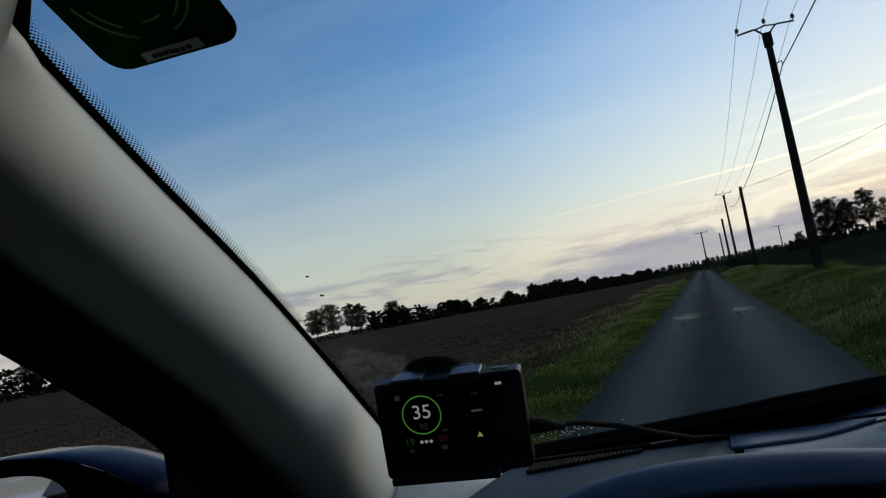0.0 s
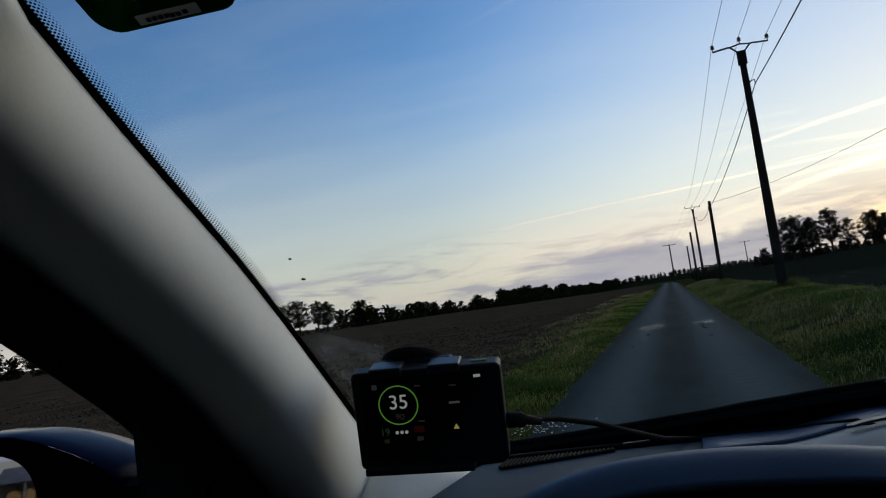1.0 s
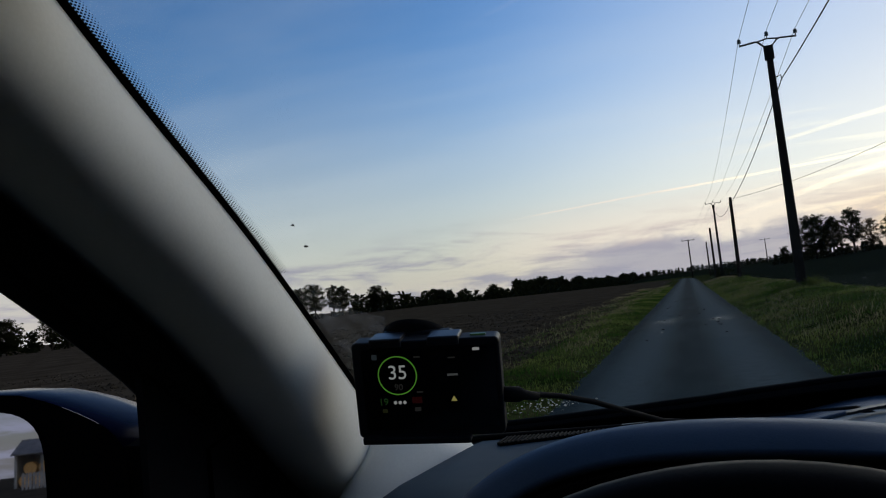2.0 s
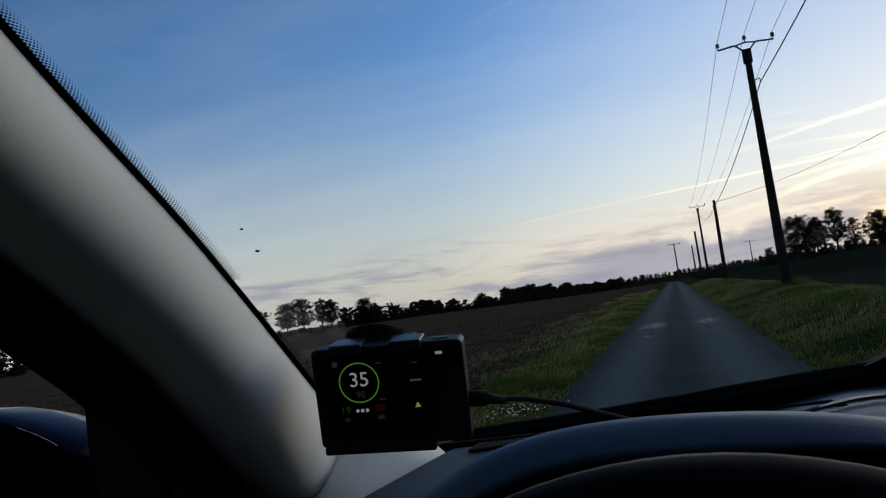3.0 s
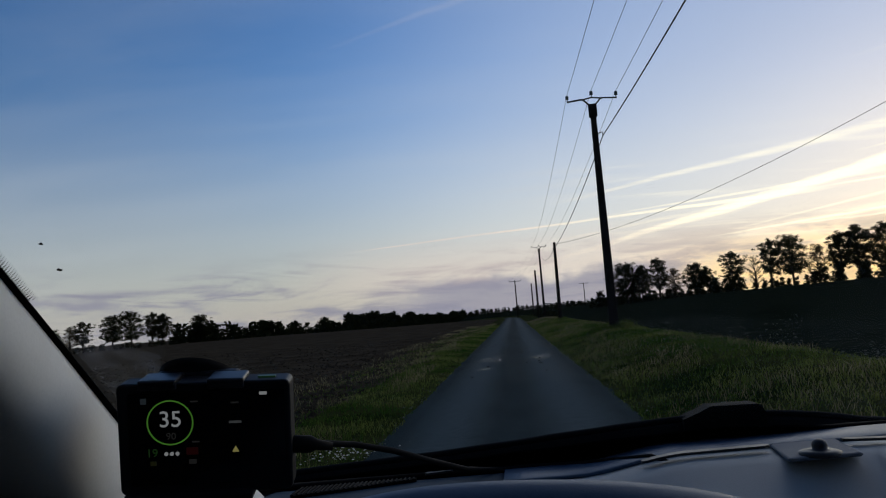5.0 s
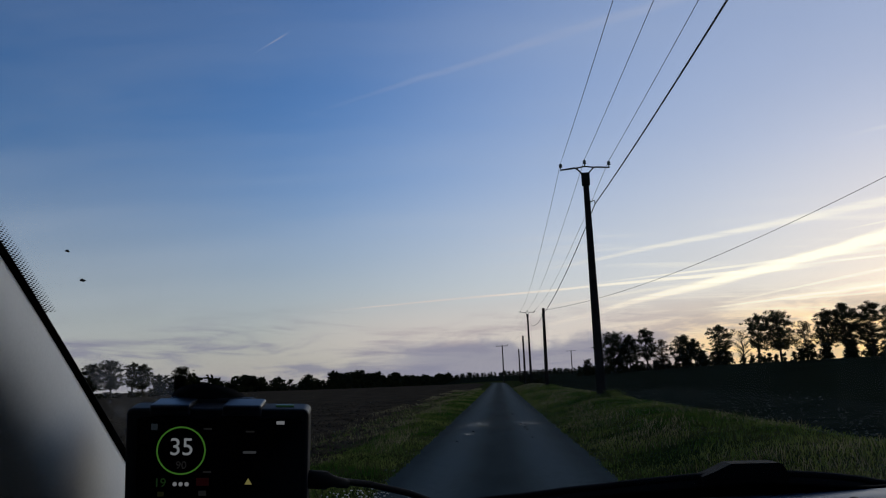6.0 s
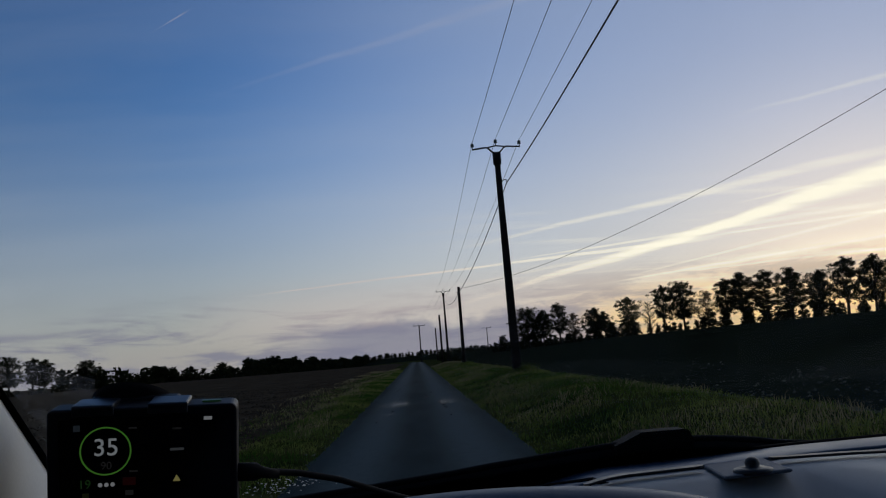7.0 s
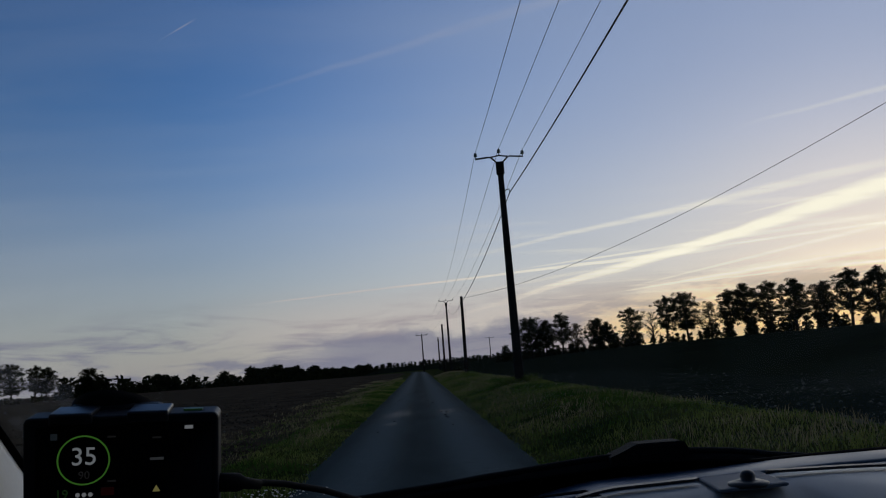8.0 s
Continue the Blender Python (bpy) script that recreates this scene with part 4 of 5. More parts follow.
def build_vent():
    """A slotted demister vent set in the dashboard, beside the windscreen."""
    def mid(x):
        return 0.6965 + 0.145 * (x + 0.218)

    def half(x):
        return 0.0185 - 0.135 * (x + 0.218)
    xs = [-0.2195, -0.215] + [-0.203 + 0.0175 * i for i in range(6)] + [-0.110]
    vent = part("demister_vent", thick(sheet([[(x, mid(x) + s * half(x) * (0.6 if x < -0.218 else 1.0), dash_z(x) + 0.0025) for x in xs] for s in (1, -1)]), 0.004), M["frit"], car, "black slotted demister vent")
    for i in range(27):
        x = -0.2160 + 0.1035 * i / 26
        bm = bmesh.new()
        add_box(bm, (x, mid(x), dash_z(x) + 0.0027), (0.0016, 1.86 * half(x), 0.0016), bevel=0.0003, seg=1)
        part("slat", bm, M["rubber"], vent)
    for x0, x1, y0, y1, d in ((0.083, 0.184, 0.655, 0.656, 0.010), (0.2405, 0.42, 0.656, 0.600, 0.009), (-0.103, -0.078, 0.722, 0.726, 0.005)):
        xs = [x0 + (x1 - x0) * q / 24 for q in range(25)]
        rows = [[(x, y0 + (y1 - y0) * (x - x0) / (x1 - x0) + s * d / 2 * (0.5 if x in (x0, x1) else 1), dash_z(x) + 0.0048) for x in xs] for s in (1, -1)]
        part("dash_slot", thick(sheet(rows), 0.002), M["black"], car, "long black slot in the dashboard")
    # the domed light sensor on its plate
    x, y = 0.209, 0.617
    z = dash_z(x) + 0.001
    plate = part("sensor_plate", box((x + 0.003, y + 0.022, z), (0.052, 0.066, 0.003), Matrix.Rotation(radians(-6), 4, "Z") @ Matrix.Rotation(-math.atan(0.040), 4, "Y"), bevel=0.002), M["dash_blue"], car)
    part("light_sensor", tube([(x, y, z), (x, y, z + 0.0028), (x, y, z + 0.0042), (x, y, z + 0.0046), (x, y, z + 0.0075), (x, y, z + 0.0100), (x, y, z + 0.0115), (x, y, z + 0.0120)], [0.0150, 0.0150, 0.0100, 0.0054, 0.0056, 0.0048, 0.0028, 0.001], 20), M["black"], plate, "black domed sensor", smooth=True)


def sill(x):
    """The upper edge of the wiper and scuttle that lie before the foot of the windscreen."""
    if x > 0.32:
        return Vector((x, 0.8138, 1.1343 - 0.12 * (x - 0.32)))
    return Vector((x, 0.8237 - 0.031 * x, 1.1336 + 0.0877 * x + 0.0302 * x ** 2 - 0.4792 * x ** 3 - 1.4018 * x ** 4))


def build_wiper():
    xs = [-0.28 + 0.02 * i for i in range(70)]
    ob = part("wiper", tube([sill(x) + Vector((0, 0.002, -0.004 + 0.0006 * noise.noise((x * 25, 0, 0)))) for x in xs], 0.0042, 8), M["rubber"], car, "black wiper blade resting at the foot of the windscreen", smooth=True)
    rows = [[sill(x) + Vector(d) for x in xs] for d in ((0, 0.012, -0.006), (0, 0.004, -0.003), (0, -0.006, -0.008), (0, -0.012, -0.03), (0, -0.016, -0.07))]
    part("wiper_spoiler", thick(sheet(rows), 0.002), M["rubber"], ob, "black rubber blade cover", smooth=True)
    top = [(0.150, -0.002), (0.166, 0.0035), (0.178, 0.0085), (0.222, 0.0085), (0.2265, 0.007), (0.230, -0.001), (0.230, -0.02), (0.150, -0.02)]
    rows = [[sill(x) + Vector((0, o, h)) for x, h in top] for o in (-0.012, -0.010, 0.014, 0.016)]
    bm = sheet(rows, close=True)
    bmesh.ops.holes_fill(bm, edges=[e for e in bm.edges if e.is_boundary])
    part("wiper_joint", bm, M["rubber"], ob, "black wiper arm joint")


def build_cabin():
    """Doors, roof, floor and tail: they close the cabin, and form the body outside."""
    def both(name, make, mat, label=""):
        for s in (1, -1):
            bm = make()
            if s < 0:
                for v in bm.verts:
                    v.co.x = 2 * MID - v.co.x
            part(name, bm, mat, car, label)
    # door: card below the waist, sail panel before the window
    both("door_card", lambda: box((-0.455, -0.35, 0.66), (0.05, 1.75, 0.74), bevel=0.012), M["door_card"], "dark plastic door card")
    def sail():
        bm = outline([(0.431, 1.02), (0.431, 1.245), (0.44, 1.245), (0.84, 1.02)], 0.006)
        bmesh.ops.transform(bm, matrix=Matrix(((0, -1, 0, -0.415), (1, 0, 0, 0), (0, 0, 1, 0), (0, 0, 0, 1))), verts=bm.verts)
        return bm
    both("mirror_sail", sail, M["door_card"], "black triangular panel")
    # unseen blocks added on both sides, to cut the light from behind
    both("rear_pillar", lambda: box((-0.43, -0.80, 1.25), (0.06, 1.20, 0.52), bevel=0.02), M["door_card"])
    both("body_side", lambda: box((-0.50, -0.30, 0.62), (0.04, 3.5, 0.62), bevel=0.018), M["paint"], "dark blue body side")
    roof = [[(MID + s * (0.70 + 0.02), y, z - 0.05 * s * s) for s in (-1, -0.8, -0.4, 0, 0.4, 0.8, 1)] for y, z in ((0.03, 1.56), (-0.2, 1.60), (-0.8, 1.62), (-1.4, 1.58), (-1.75, 1.50))]
    part("roof_lining", thick(sheet(roof), 0.01), M["headliner"], car, "grey cloth roof lining", smooth=True)
    part("roof", thick(sheet([[(x, y, z + 0.03) for x, y, z in r] for r in roof]), 0.01), M["paint"], car, "dark blue roof", smooth=True)
    part("roof_rail", tube([(-0.40, 0.10, 1.44), (-0.39, -0.2, 1.50), (-0.38, -0.8, 1.53), (-0.38, -1.5, 1.47)], 0.035, 8), M["rubber"], car)
    part("roof_rail", tube([(1.16, 0.10, 1.44), (1.15, -0.2, 1.50), (1.14, -0.8, 1.53), (1.14, -1.5, 1.47)], 0.035, 8), M["rubber"], car)
    part("header", tube([(-0.26, 0.03, 1.50), (MID, 0.03, 1.525), (1.02, 0.03, 1.50)], 0.035, 8), M["headliner"], car)
    # full-height wall added out of view; it keeps rear light off the pillar
    part("seat_back", box((MID, -0.66, 0.90), (1.52, 0.14, 1.30), bevel=0.04), M["door_card"], car, "dark wall across the cabin, added to block light")
    part("tail", box((MID, -1.95, 0.70), (1.60, 0.25, 0.85), bevel=0.06), M["paint"], car, "dark blue tail")
    part("cabin_floor", box((MID, -0.55, 0.30), (1.70, 2.6, 0.05)), M["rubber"], car)
    hood = [[(MID + s * 0.80, y, z - 0.06 * s ** 4) for s in (-1, -0.85, -0.5, 0, 0.5, 0.85, 1)] for y, z in ((0.80, 0.985), (1.10, 0.955), (1.5, 0.90), (1.75, 0.80), (1.82, 0.62), (1.80, 0.32))]
    part("bonnet", thick(sheet(hood), 0.01), M["paint"], car, "dark blue bonnet", smooth=True)
    part("cowl", box((MID, 0.82, 0.99), (1.45, 0.16, 0.03), bevel=0.008), M["rubber"], car, "black scuttle panel")
    for x in (-0.40, 1.16):
        for y in (1.25, -1.30):
            wheel = part("wheel", tube([(x - 0.10, y, 0.30), (x - 0.08, y, 0.30), (x + 0.08, y, 0.30), (x + 0.10, y, 0.30)], [0.27, 0.30, 0.30, 0.27], 28), M["tyre"], car, "black tyre", smooth=False)
            s = -1 if x < MID else 1
            part("rim", tube([(x + s * 0.10, y, 0.30), (x + s * 0.115, y, 0.30)], [0.19, 0.17], 20), M["steel"], wheel)


def build_mirror():
    """The wing mirror outside the driver's window: shell and looking glass."""
    shell = []
    for y, g in ((0.640, 0.30), (0.628, 0.62), (0.600, 0.86), (0.560, 0.97), (0.52, 1.0), (0.502, 0.995), (0.499, 0.985)):
        row = []
        for j in range(40):
            a = 2 * math.pi * j / 40
            c, s = math.cos(a), math.sin(a)
            ex = abs(c) ** 0.62 * (1 if c > 0 else -1)
            ez = abs(s) ** 0.62 * (1 if s > 0 else -1)
            row.append((-0.660 + 0.170 * ex * g, y, 1.138 + (0.085 - 0.022 * smooth01((ex - 0.1) / 0.9)) * ez * g))
        shell.append([(px, py, pz - 0.001) for px, py, pz in row])
    bm = sheet(shell, close=True)
    bmesh.ops.holes_fill(bm, edges=[e for e in bm.edges if e.is_boundary and e.verts[0].co.y > 0.63])
    mirror = part("wing_mirror", bm, M["paint"], car, "glossy dark blue wing mirror", smooth=True)
    arm = [[(x, y, z + dz) for y, dz in ((0.50, 0.025), (0.54, 0.032), (0.58, 0.02), (0.58, -0.03), (0.50, -0.03))] for x, z in ((-0.41, 1.135), (-0.47, 1.14), (-0.52, 1.142))]
    part("mirror_arm", sheet(arm, close=True), M["frit"], mirror)
    bezel = [[(-0.700 + 0.118 * math.copysign(abs(math.cos(a)) ** 0.45, math.cos(a)) * g, y, 1.133 + 0.072 * math.copysign(abs(math.sin(a)) ** 0.5, math.sin(a)) * g) for a in [2 * math.pi * j / 40 for j in range(40)]]
             for y, g in ((0.4995, 1.02), (0.498, 1.0), (0.515, 0.97))]
    bezel = [[(x, y - 0.0005, z) for x, y, z in shell[-1]]] + bezel
    part("bezel", sheet(bezel, close=True), M["frit"], mirror, "black mirror bezel")
    n = MIRROR_NORMAL.normalized()
    bm = bmesh.new()
    ring = []
    for j in range(40):
        a = 2 * math.pi * j / 40
        dx, dz = 0.114 * math.copysign(abs(math.cos(a)) ** 0.45, math.cos(a)), 0.069 * math.copysign(abs(math.sin(a)) ** 0.5, math.sin(a))
        ring.append(bm.verts.new((-0.700 + dx, 0.530 + (n.x * dx + n.z * dz) / -n.y, 1.133 + dz)))
    bm.faces.new(ring)
    glass = part("mirror_glass", thick(bm, 0.002), M["mirror"], mirror, "silvered mirror glass")


def mirror_material():
    m = bpy.data.materials.new("silvered_glass")
    m.use_nodes = True
    k = Nodes(m.node_tree)
    p = k.n("ShaderNodeBsdfPrincipled")
    k.put(p.inputs["Base Color"], (0.58, 0.63, 0.76)), k.put(p.inputs["Metallic"], 1.0), k.put(p.inputs["Roughness"], 0.015)
    k.t.links.new(p.outputs[0], k.n("ShaderNodeOutputMaterial").inputs[0])
    return m


M["mirror"] = mirror_material()
MIRROR_NORMAL = Vector((0.618, -1.676, 0.122))
build_screen()
build_pillar()
build_pillar(True)
build_foot()
build_dash()
build_wheel()
build_vent()
build_wiper()
build_cabin()
build_mirror()

# ---- things in the car ----
GADGET = Matrix(((0.9858, -0.1485, 0.0780, -0.2810), (0.1600, 0.9720, -0.1723, 0.5180), (-0.0502, 0.1823, 0.9820, 1.2330), (0, 0, 0, 1)))


def lettering(name, words, size, x, z, mat, parent, y=-0.0012, label=""):
    cu = bpy.data.curves.new(name, "FONT")
    cu.body, cu.size, cu.align_x, cu.align_y, cu.extrude = words, size, "CENTER", "CENTER", 0.0002
    tmp = bpy.data.objects.new(name, cu)
    scene.collection.objects.link(tmp)
    me = bpy.data.meshes.new_from_object(tmp.evaluated_get(bpy.context.evaluated_depsgraph_get()))
    bpy.data.objects.remove(tmp)
    me.transform(pose(x, y, z, 90, 0, 0))
    me.materials.clear()
    return part(name, me, mat, parent, label)


def build_gadget():
    """The driving aid: origin at its upper left front corner, x along its width."""
    ob = thing("driving_aid_display", "black speed-warning display with green ring on a windscreen mount", "gadget", m=GADGET)
    bm = outline(rounded(0.1185, 0.0785, 0.004, 4, -0.0035, -0.0785), 0.020)
    bmesh.ops.bevel(bm, geom=[e for e in bm.edges if abs(e.verts[0].co.y - e.verts[1].co.y) < 1e-6], offset=0.0015, segments=2, profile=0.5, affect="EDGES")
    part("case", bm, M["case"], ob, "black plastic case")
    part("screen", outline(rounded(0.107, 0.066, 0.002, 3, 0.004, -0.072), -0.0006), M["screen"], ob, "dark glossy screen")
    for x0, w in ((0.0125, 0.0255), (0.0590, 0.0250)):
        bm = box((x0 + w / 2, 0.008, 0.0012), (w, 0.024, 0.0036), bevel=0.0012)
        add_box(bm, (x0 + w / 2, -0.0020, -0.0005), (w, 0.003, 0.007), bevel=0.0008)
        part("clip", bm, M["clip"], ob, "dark grey mount clip")
    part("ledge", box((0.0445, 0.008, -0.0790), (0.087, 0.032, 0.006), Matrix.Rotation(radians(0.6), 4, "Y"), bevel=0.0015), M["case"], ob, "mount ledge under the case")
    part("mount_plate", box((0.046, 0.028, -0.04), (0.060, 0.012, 0.084), bevel=0.003), M["case"], ob)
    back = GADGET.inverted()
    spots = [back @ on_screen(-0.2475, 0.5735, d) for d in (0.030, 0.022, 0.008, 0.0035)]
    part("suction_cup", tube(spots, [0.012, 0.014, 0.027, 0.029], 28), M["rubber"], ob, "black rubber suction cup", smooth=True)
    part("power_light", box((0.098, 0.010, 0.0004), (0.012, 0.004, 0.0012)), M["glow_dim"], ob, "green power key")
    # what the screen shows
    bm = bmesh.new()
    inner, outer = [], []
    for j in range(64):
        a = 2 * math.pi * j / 64
        inner.append(bm.verts.new((0.0325 + 0.0149 * math.cos(a), -0.0010, -0.0275 + 0.0149 * math.sin(a))))
        outer.append(bm.verts.new((0.0325 + 0.0159 * math.cos(a), -0.0010, -0.0275 + 0.0159 * math.sin(a))))
    for j in range(64):
        bm.faces.new((inner[j], inner[(j + 1) % 64], outer[(j + 1) % 64], outer[j]))
    part("speed_ring", thick(bm, 0.0002), M["glow_green"], ob, "lit green ring")
    lettering("speed", "35", 0.0160, 0.0328, -0.0255, M["glow_white"], ob, label="lit white digits")
    lettering("limit", "90", 0.0070, 0.0328, -0.0372, M["glow_faint"], ob, label="faint grey digits")
    lettering("count", "19", 0.0080, 0.0195, -0.0488, M["glow_dim"], ob, label="dim green digits")
    for x in (0.0290, 0.0328, 0.0366):
        part("dot", tube([(x, -0.0008, -0.0495), (x, -0.0012, -0.0495)], 0.0014, 10), M["glow_soft"], ob)
    bars = [(0.0768, -0.0285, 0.0085, 0.0016, "glow_grey"), (0.0768, -0.0148, 0.0055, 0.0010, "glow_faint"), (0.0966, -0.0088, 0.0052, 0.0022, "glow_soft"), (0.0493, -0.0131, 0.0050, 0.0010, "glow_faint"),
            (0.0495, -0.0415, 0.0050, 0.0010, "glow_faint"), (0.0468, -0.0480, 0.0080, 0.0050, "glow_red"), (0.0468, -0.0555, 0.0050, 0.0032, "glow_faint"), (0.0200, -0.0560, 0.0040, 0.0030, "glow_dim2"), (0.0150, -0.0120, 0.004, 0.004, "glow_dark")]
    for x, z, w, h, q in bars:
        part("readout", box((x, -0.0010, z), (w, 0.0004, h)), M[q], ob)
    bm = outline([(0.0740, -0.0497), (0.0788, -0.0497), (0.0764, -0.0455)], -0.0004)
    bmesh.ops.translate(bm, vec=(0, -0.0008, 0), verts=bm.verts)
    part("warning_sign", bm, M["glow_yellow"], ob, "lit yellow triangle")


M["glow_faint"] = glowing("lit_faint", (0.55, 0.55, 0.55), 0.014)
M["glow_soft"] = glowing("lit_soft_white", (0.85, 0.88, 0.92), 0.17)
M["glow_dim2"] = glowing("lit_dim_olive", (0.35, 0.40, 0.12), 0.016)
M["glow_dark"] = glowing("lit_dark", (0.3, 0.4, 0.5), 0.03)
build_gadget()

cable = thing("power_cable", "black power cable lying across the dashboard", "cable")
path = [(-0.166, 0.560, 1.179), (-0.155, 0.580, 1.1755), (-0.139, 0.600, 1.1705), (-0.113, 0.622, 1.1605), (-0.086, 0.655, 1.1445), (-0.062, 0.695, 1.129), (-0.035, 0.722, 1.1215), (0.0, 0.724, 1.1225), (0.037, 0.716, 1.1235), (0.068, 0.700, 1.128), (0.094, 0.672, 1.134), (0.14, 0.63, 1.118), (0.19, 0.60, 1.095)]
part("lead", tube(path, 0.0024, 8), M["rubber"], cable, smooth=True)
part("plug", tube([(-0.178, 0.553, 1.181), (-0.162, 0.559, 1.179), (-0.158, 0.561, 1.178), (-0.148, 0.566, 1.175)], [0.0062, 0.0062, 0.004, 0.003], 10), M["rubber"], cable, "black moulded plug", smooth=True)

# the sticker in the windscreen's upper corner, seen from behind


def decal_point(a, b, off=0.006):
    """a along the lower edge, b up the glass."""
    return on_screen(-0.2648 + a * 1.04, 0.2580 + 0.05 * a - 0.943 * b, off)


def build_sticker():
    ob = thing("windscreen_sticker", "green film sticker with a white label inside the windscreen", "sticker")
    def flat(pts, off, t=0.0006):
        bm = bmesh.new()
        bm.faces.new([bm.verts.new(decal_point(a, b, off)) for a, b in pts])
        return thick(bm, t)
    part("film", flat(rounded(0.070, 0.075, 0.011, 6), 0.0070), M["card_green"], ob, "dark green translucent film")
    part("label", flat([(0.0200, 0.0020), (0.0500, 0.0020), (0.0500, 0.0068), (0.0200, 0.0068)], 0.0082), M["card_white"], ob, "white paper label")
    for i in range(7):
        x = 0.0245 + 0.0030 * i
        part("label_mark", flat([(x, 0.0034), (x + 0.0022, 0.0034), (x + 0.0022, 0.0052), (x, 0.0052)], 0.0090), M["clip"], ob)
    rng = random.Random(2)
    for r, a0, a1 in ((0.028, 190, 250), (0.024, 200, 235), (0.028, 285, 350), (0.024, 300, 345), (0.020, 260, 290), (0.020, 320, 360), (0.029, 20, 80), (0.024, 100, 160)):
        pts = [(0.036 + r * math.cos(radians(a)), 0.040 + r * math.sin(radians(a))) for a in np.linspace(a0, a1, 12)]
        pts += [(0.036 + (r - 0.0011) * math.cos(radians(a)), 0.040 + (r - 0.0011) * math.sin(radians(a))) for a in np.linspace(a1, a0, 12)]
        part("print", flat(pts, 0.0080, 0.0003), M["card_ring"], ob)


build_sticker()

# ---- marks on the windscreen ----


def build_specks():
    rng = random.Random(9)
    verts, faces = [], []
    for i in range(95):
        a = rng.gauss(0, 1)
        x, y = -0.176 + 0.022 * a, 0.716 + 0.0085 * rng.gauss(0, 1) - 0.10 * (0.022 * a)
        if y > lerp(x, LOW) - 0.010:
            continue
        r = rng.uniform(0.0005, 0.0015)
        c = on_screen(x, y, 0.0046)
        n = len(verts)
        for j in range(5):
            t = j * 2 * math.pi / 5 + rng.random()
            q = r * rng.uniform(0.6, 1.2)
            verts.append((c.x + q * math.cos(t), c.y + q * 0.86 * math.sin(t), c.z - q * 0.51 * math.sin(t)))
        faces.append(tuple(range(n, n + 5)))
    ob = link_mesh("dirt_specks", from_arrays("dirt_specks", verts, faces), M["speck"])
    tagged(ob, "pale dried specks low on the windscreen", "dirt", kind="stuff")
    for x, y, r in ((-0.2768, 0.4478, 0.0011), (-0.2738, 0.4257, 0.0008)):
        bm = bmesh.new()
        vs = []
        for j in range(9):
            t = j * 2 * math.pi / 9
            q = r * rng.uniform(0.6, 1.25)
            vs.append(bm.verts.new(on_screen(x + q * 1.5 * math.cos(t), y + q * math.sin(t), 0.0046)))
        bm.faces.new(vs)
        tagged(link_mesh("insect_splash", thick(bm, 0.0004), M["splash"]), "small dark dried splash on the windscreen", "dirt", "windscreen splashes")


def translucent(name, c1, c2):
    m = bpy.data.materials.new(name)
    m.use_nodes = True
    k = Nodes(m.node_tree)
    obj = k.n("ShaderNodeTexCoord").outputs["Object"]
    t = k.n("ShaderNodeBsdfTranslucent")
    k.put(t.inputs[0], k.mix(k.noise(obj, 300, 3), c1, c2))
    k.t.links.new(t.outputs[0], k.n("ShaderNodeOutputMaterial").inputs[0])
    return m


M["speck"] = translucent("dried_speck", (0.25, 0.26, 0.23), (0.55, 0.55, 0.50))
M["splash"] = material("dried_splash", (0.03, 0.03, 0.03), (0.06, 0.055, 0.05), 90, 0.8, 400, 0)
def build_pale_film():
    """A pale, cloudy and flecked patch on the glass beside the pillar."""
    m = bpy.data.materials.new("flecked_film")
    m.use_nodes = True
    k = Nodes(m.node_tree)
    obj = k.n("ShaderNodeTexCoord").outputs["Object"]
    cloud = k.math("MULTIPLY", k.ramp(k.noise(obj, 60, 5, 0.6), 0.35, 0.75), 0.05)
    fleck = k.math("MULTIPLY", k.ramp(k.noise(obj, 420, 2), 0.66, 0.74), 0.22)
    a, b, mx = k.n("ShaderNodeBsdfTransparent"), k.n("ShaderNodeBsdfTranslucent"), k.n("ShaderNodeMixShader")
    k.put(b.inputs[0], (0.6, 0.6, 0.58)), k.put(mx.inputs[0], k.math("ADD", cloud, fleck, clamp=True))
    k.t.links.new(a.outputs[0], mx.inputs[1]), k.t.links.new(b.outputs[0], mx.inputs[2])
    k.t.links.new(mx.outputs[0], k.n("ShaderNodeOutputMaterial").inputs[0])
    bm = bmesh.new()
    ring = [(-0.322, 0.592), (-0.318, 0.520), (-0.300, 0.512), (-0.262, 0.541), (-0.268, 0.556), (-0.285, 0.585), (-0.300, 0.605)]
    bm.faces.new([bm.verts.new(on_screen(x, y, 0.0048)) for x, y in ring])
    tagged(link_mesh("dust_smear", thick(bm, 0.0002), m), "pale flecked patch on the glass by the pillar", "dirt")


build_specks()
build_pale_film()

# the car leans a little on the uneven lane, and all in it with it
LEAN = (Matrix.Translation((0, 0, 1.25)) @ pose(0, 0, 0, 0.7457, 0.1497, 0.2801) @ Matrix.Translation((0, 0, -1.25))).inverted()
for ob in [q for q in scene.objects if q.parent is None and q.name.split(".")[0] in ("car", "driving_aid_display", "power_cable", "windscreen_sticker", "dirt_specks", "insect_splash", "dust_smear")]:
    ob.matrix_basis = LEAN @ ob.matrix_basis

# ---- behind the car, seen in the wing mirror ----


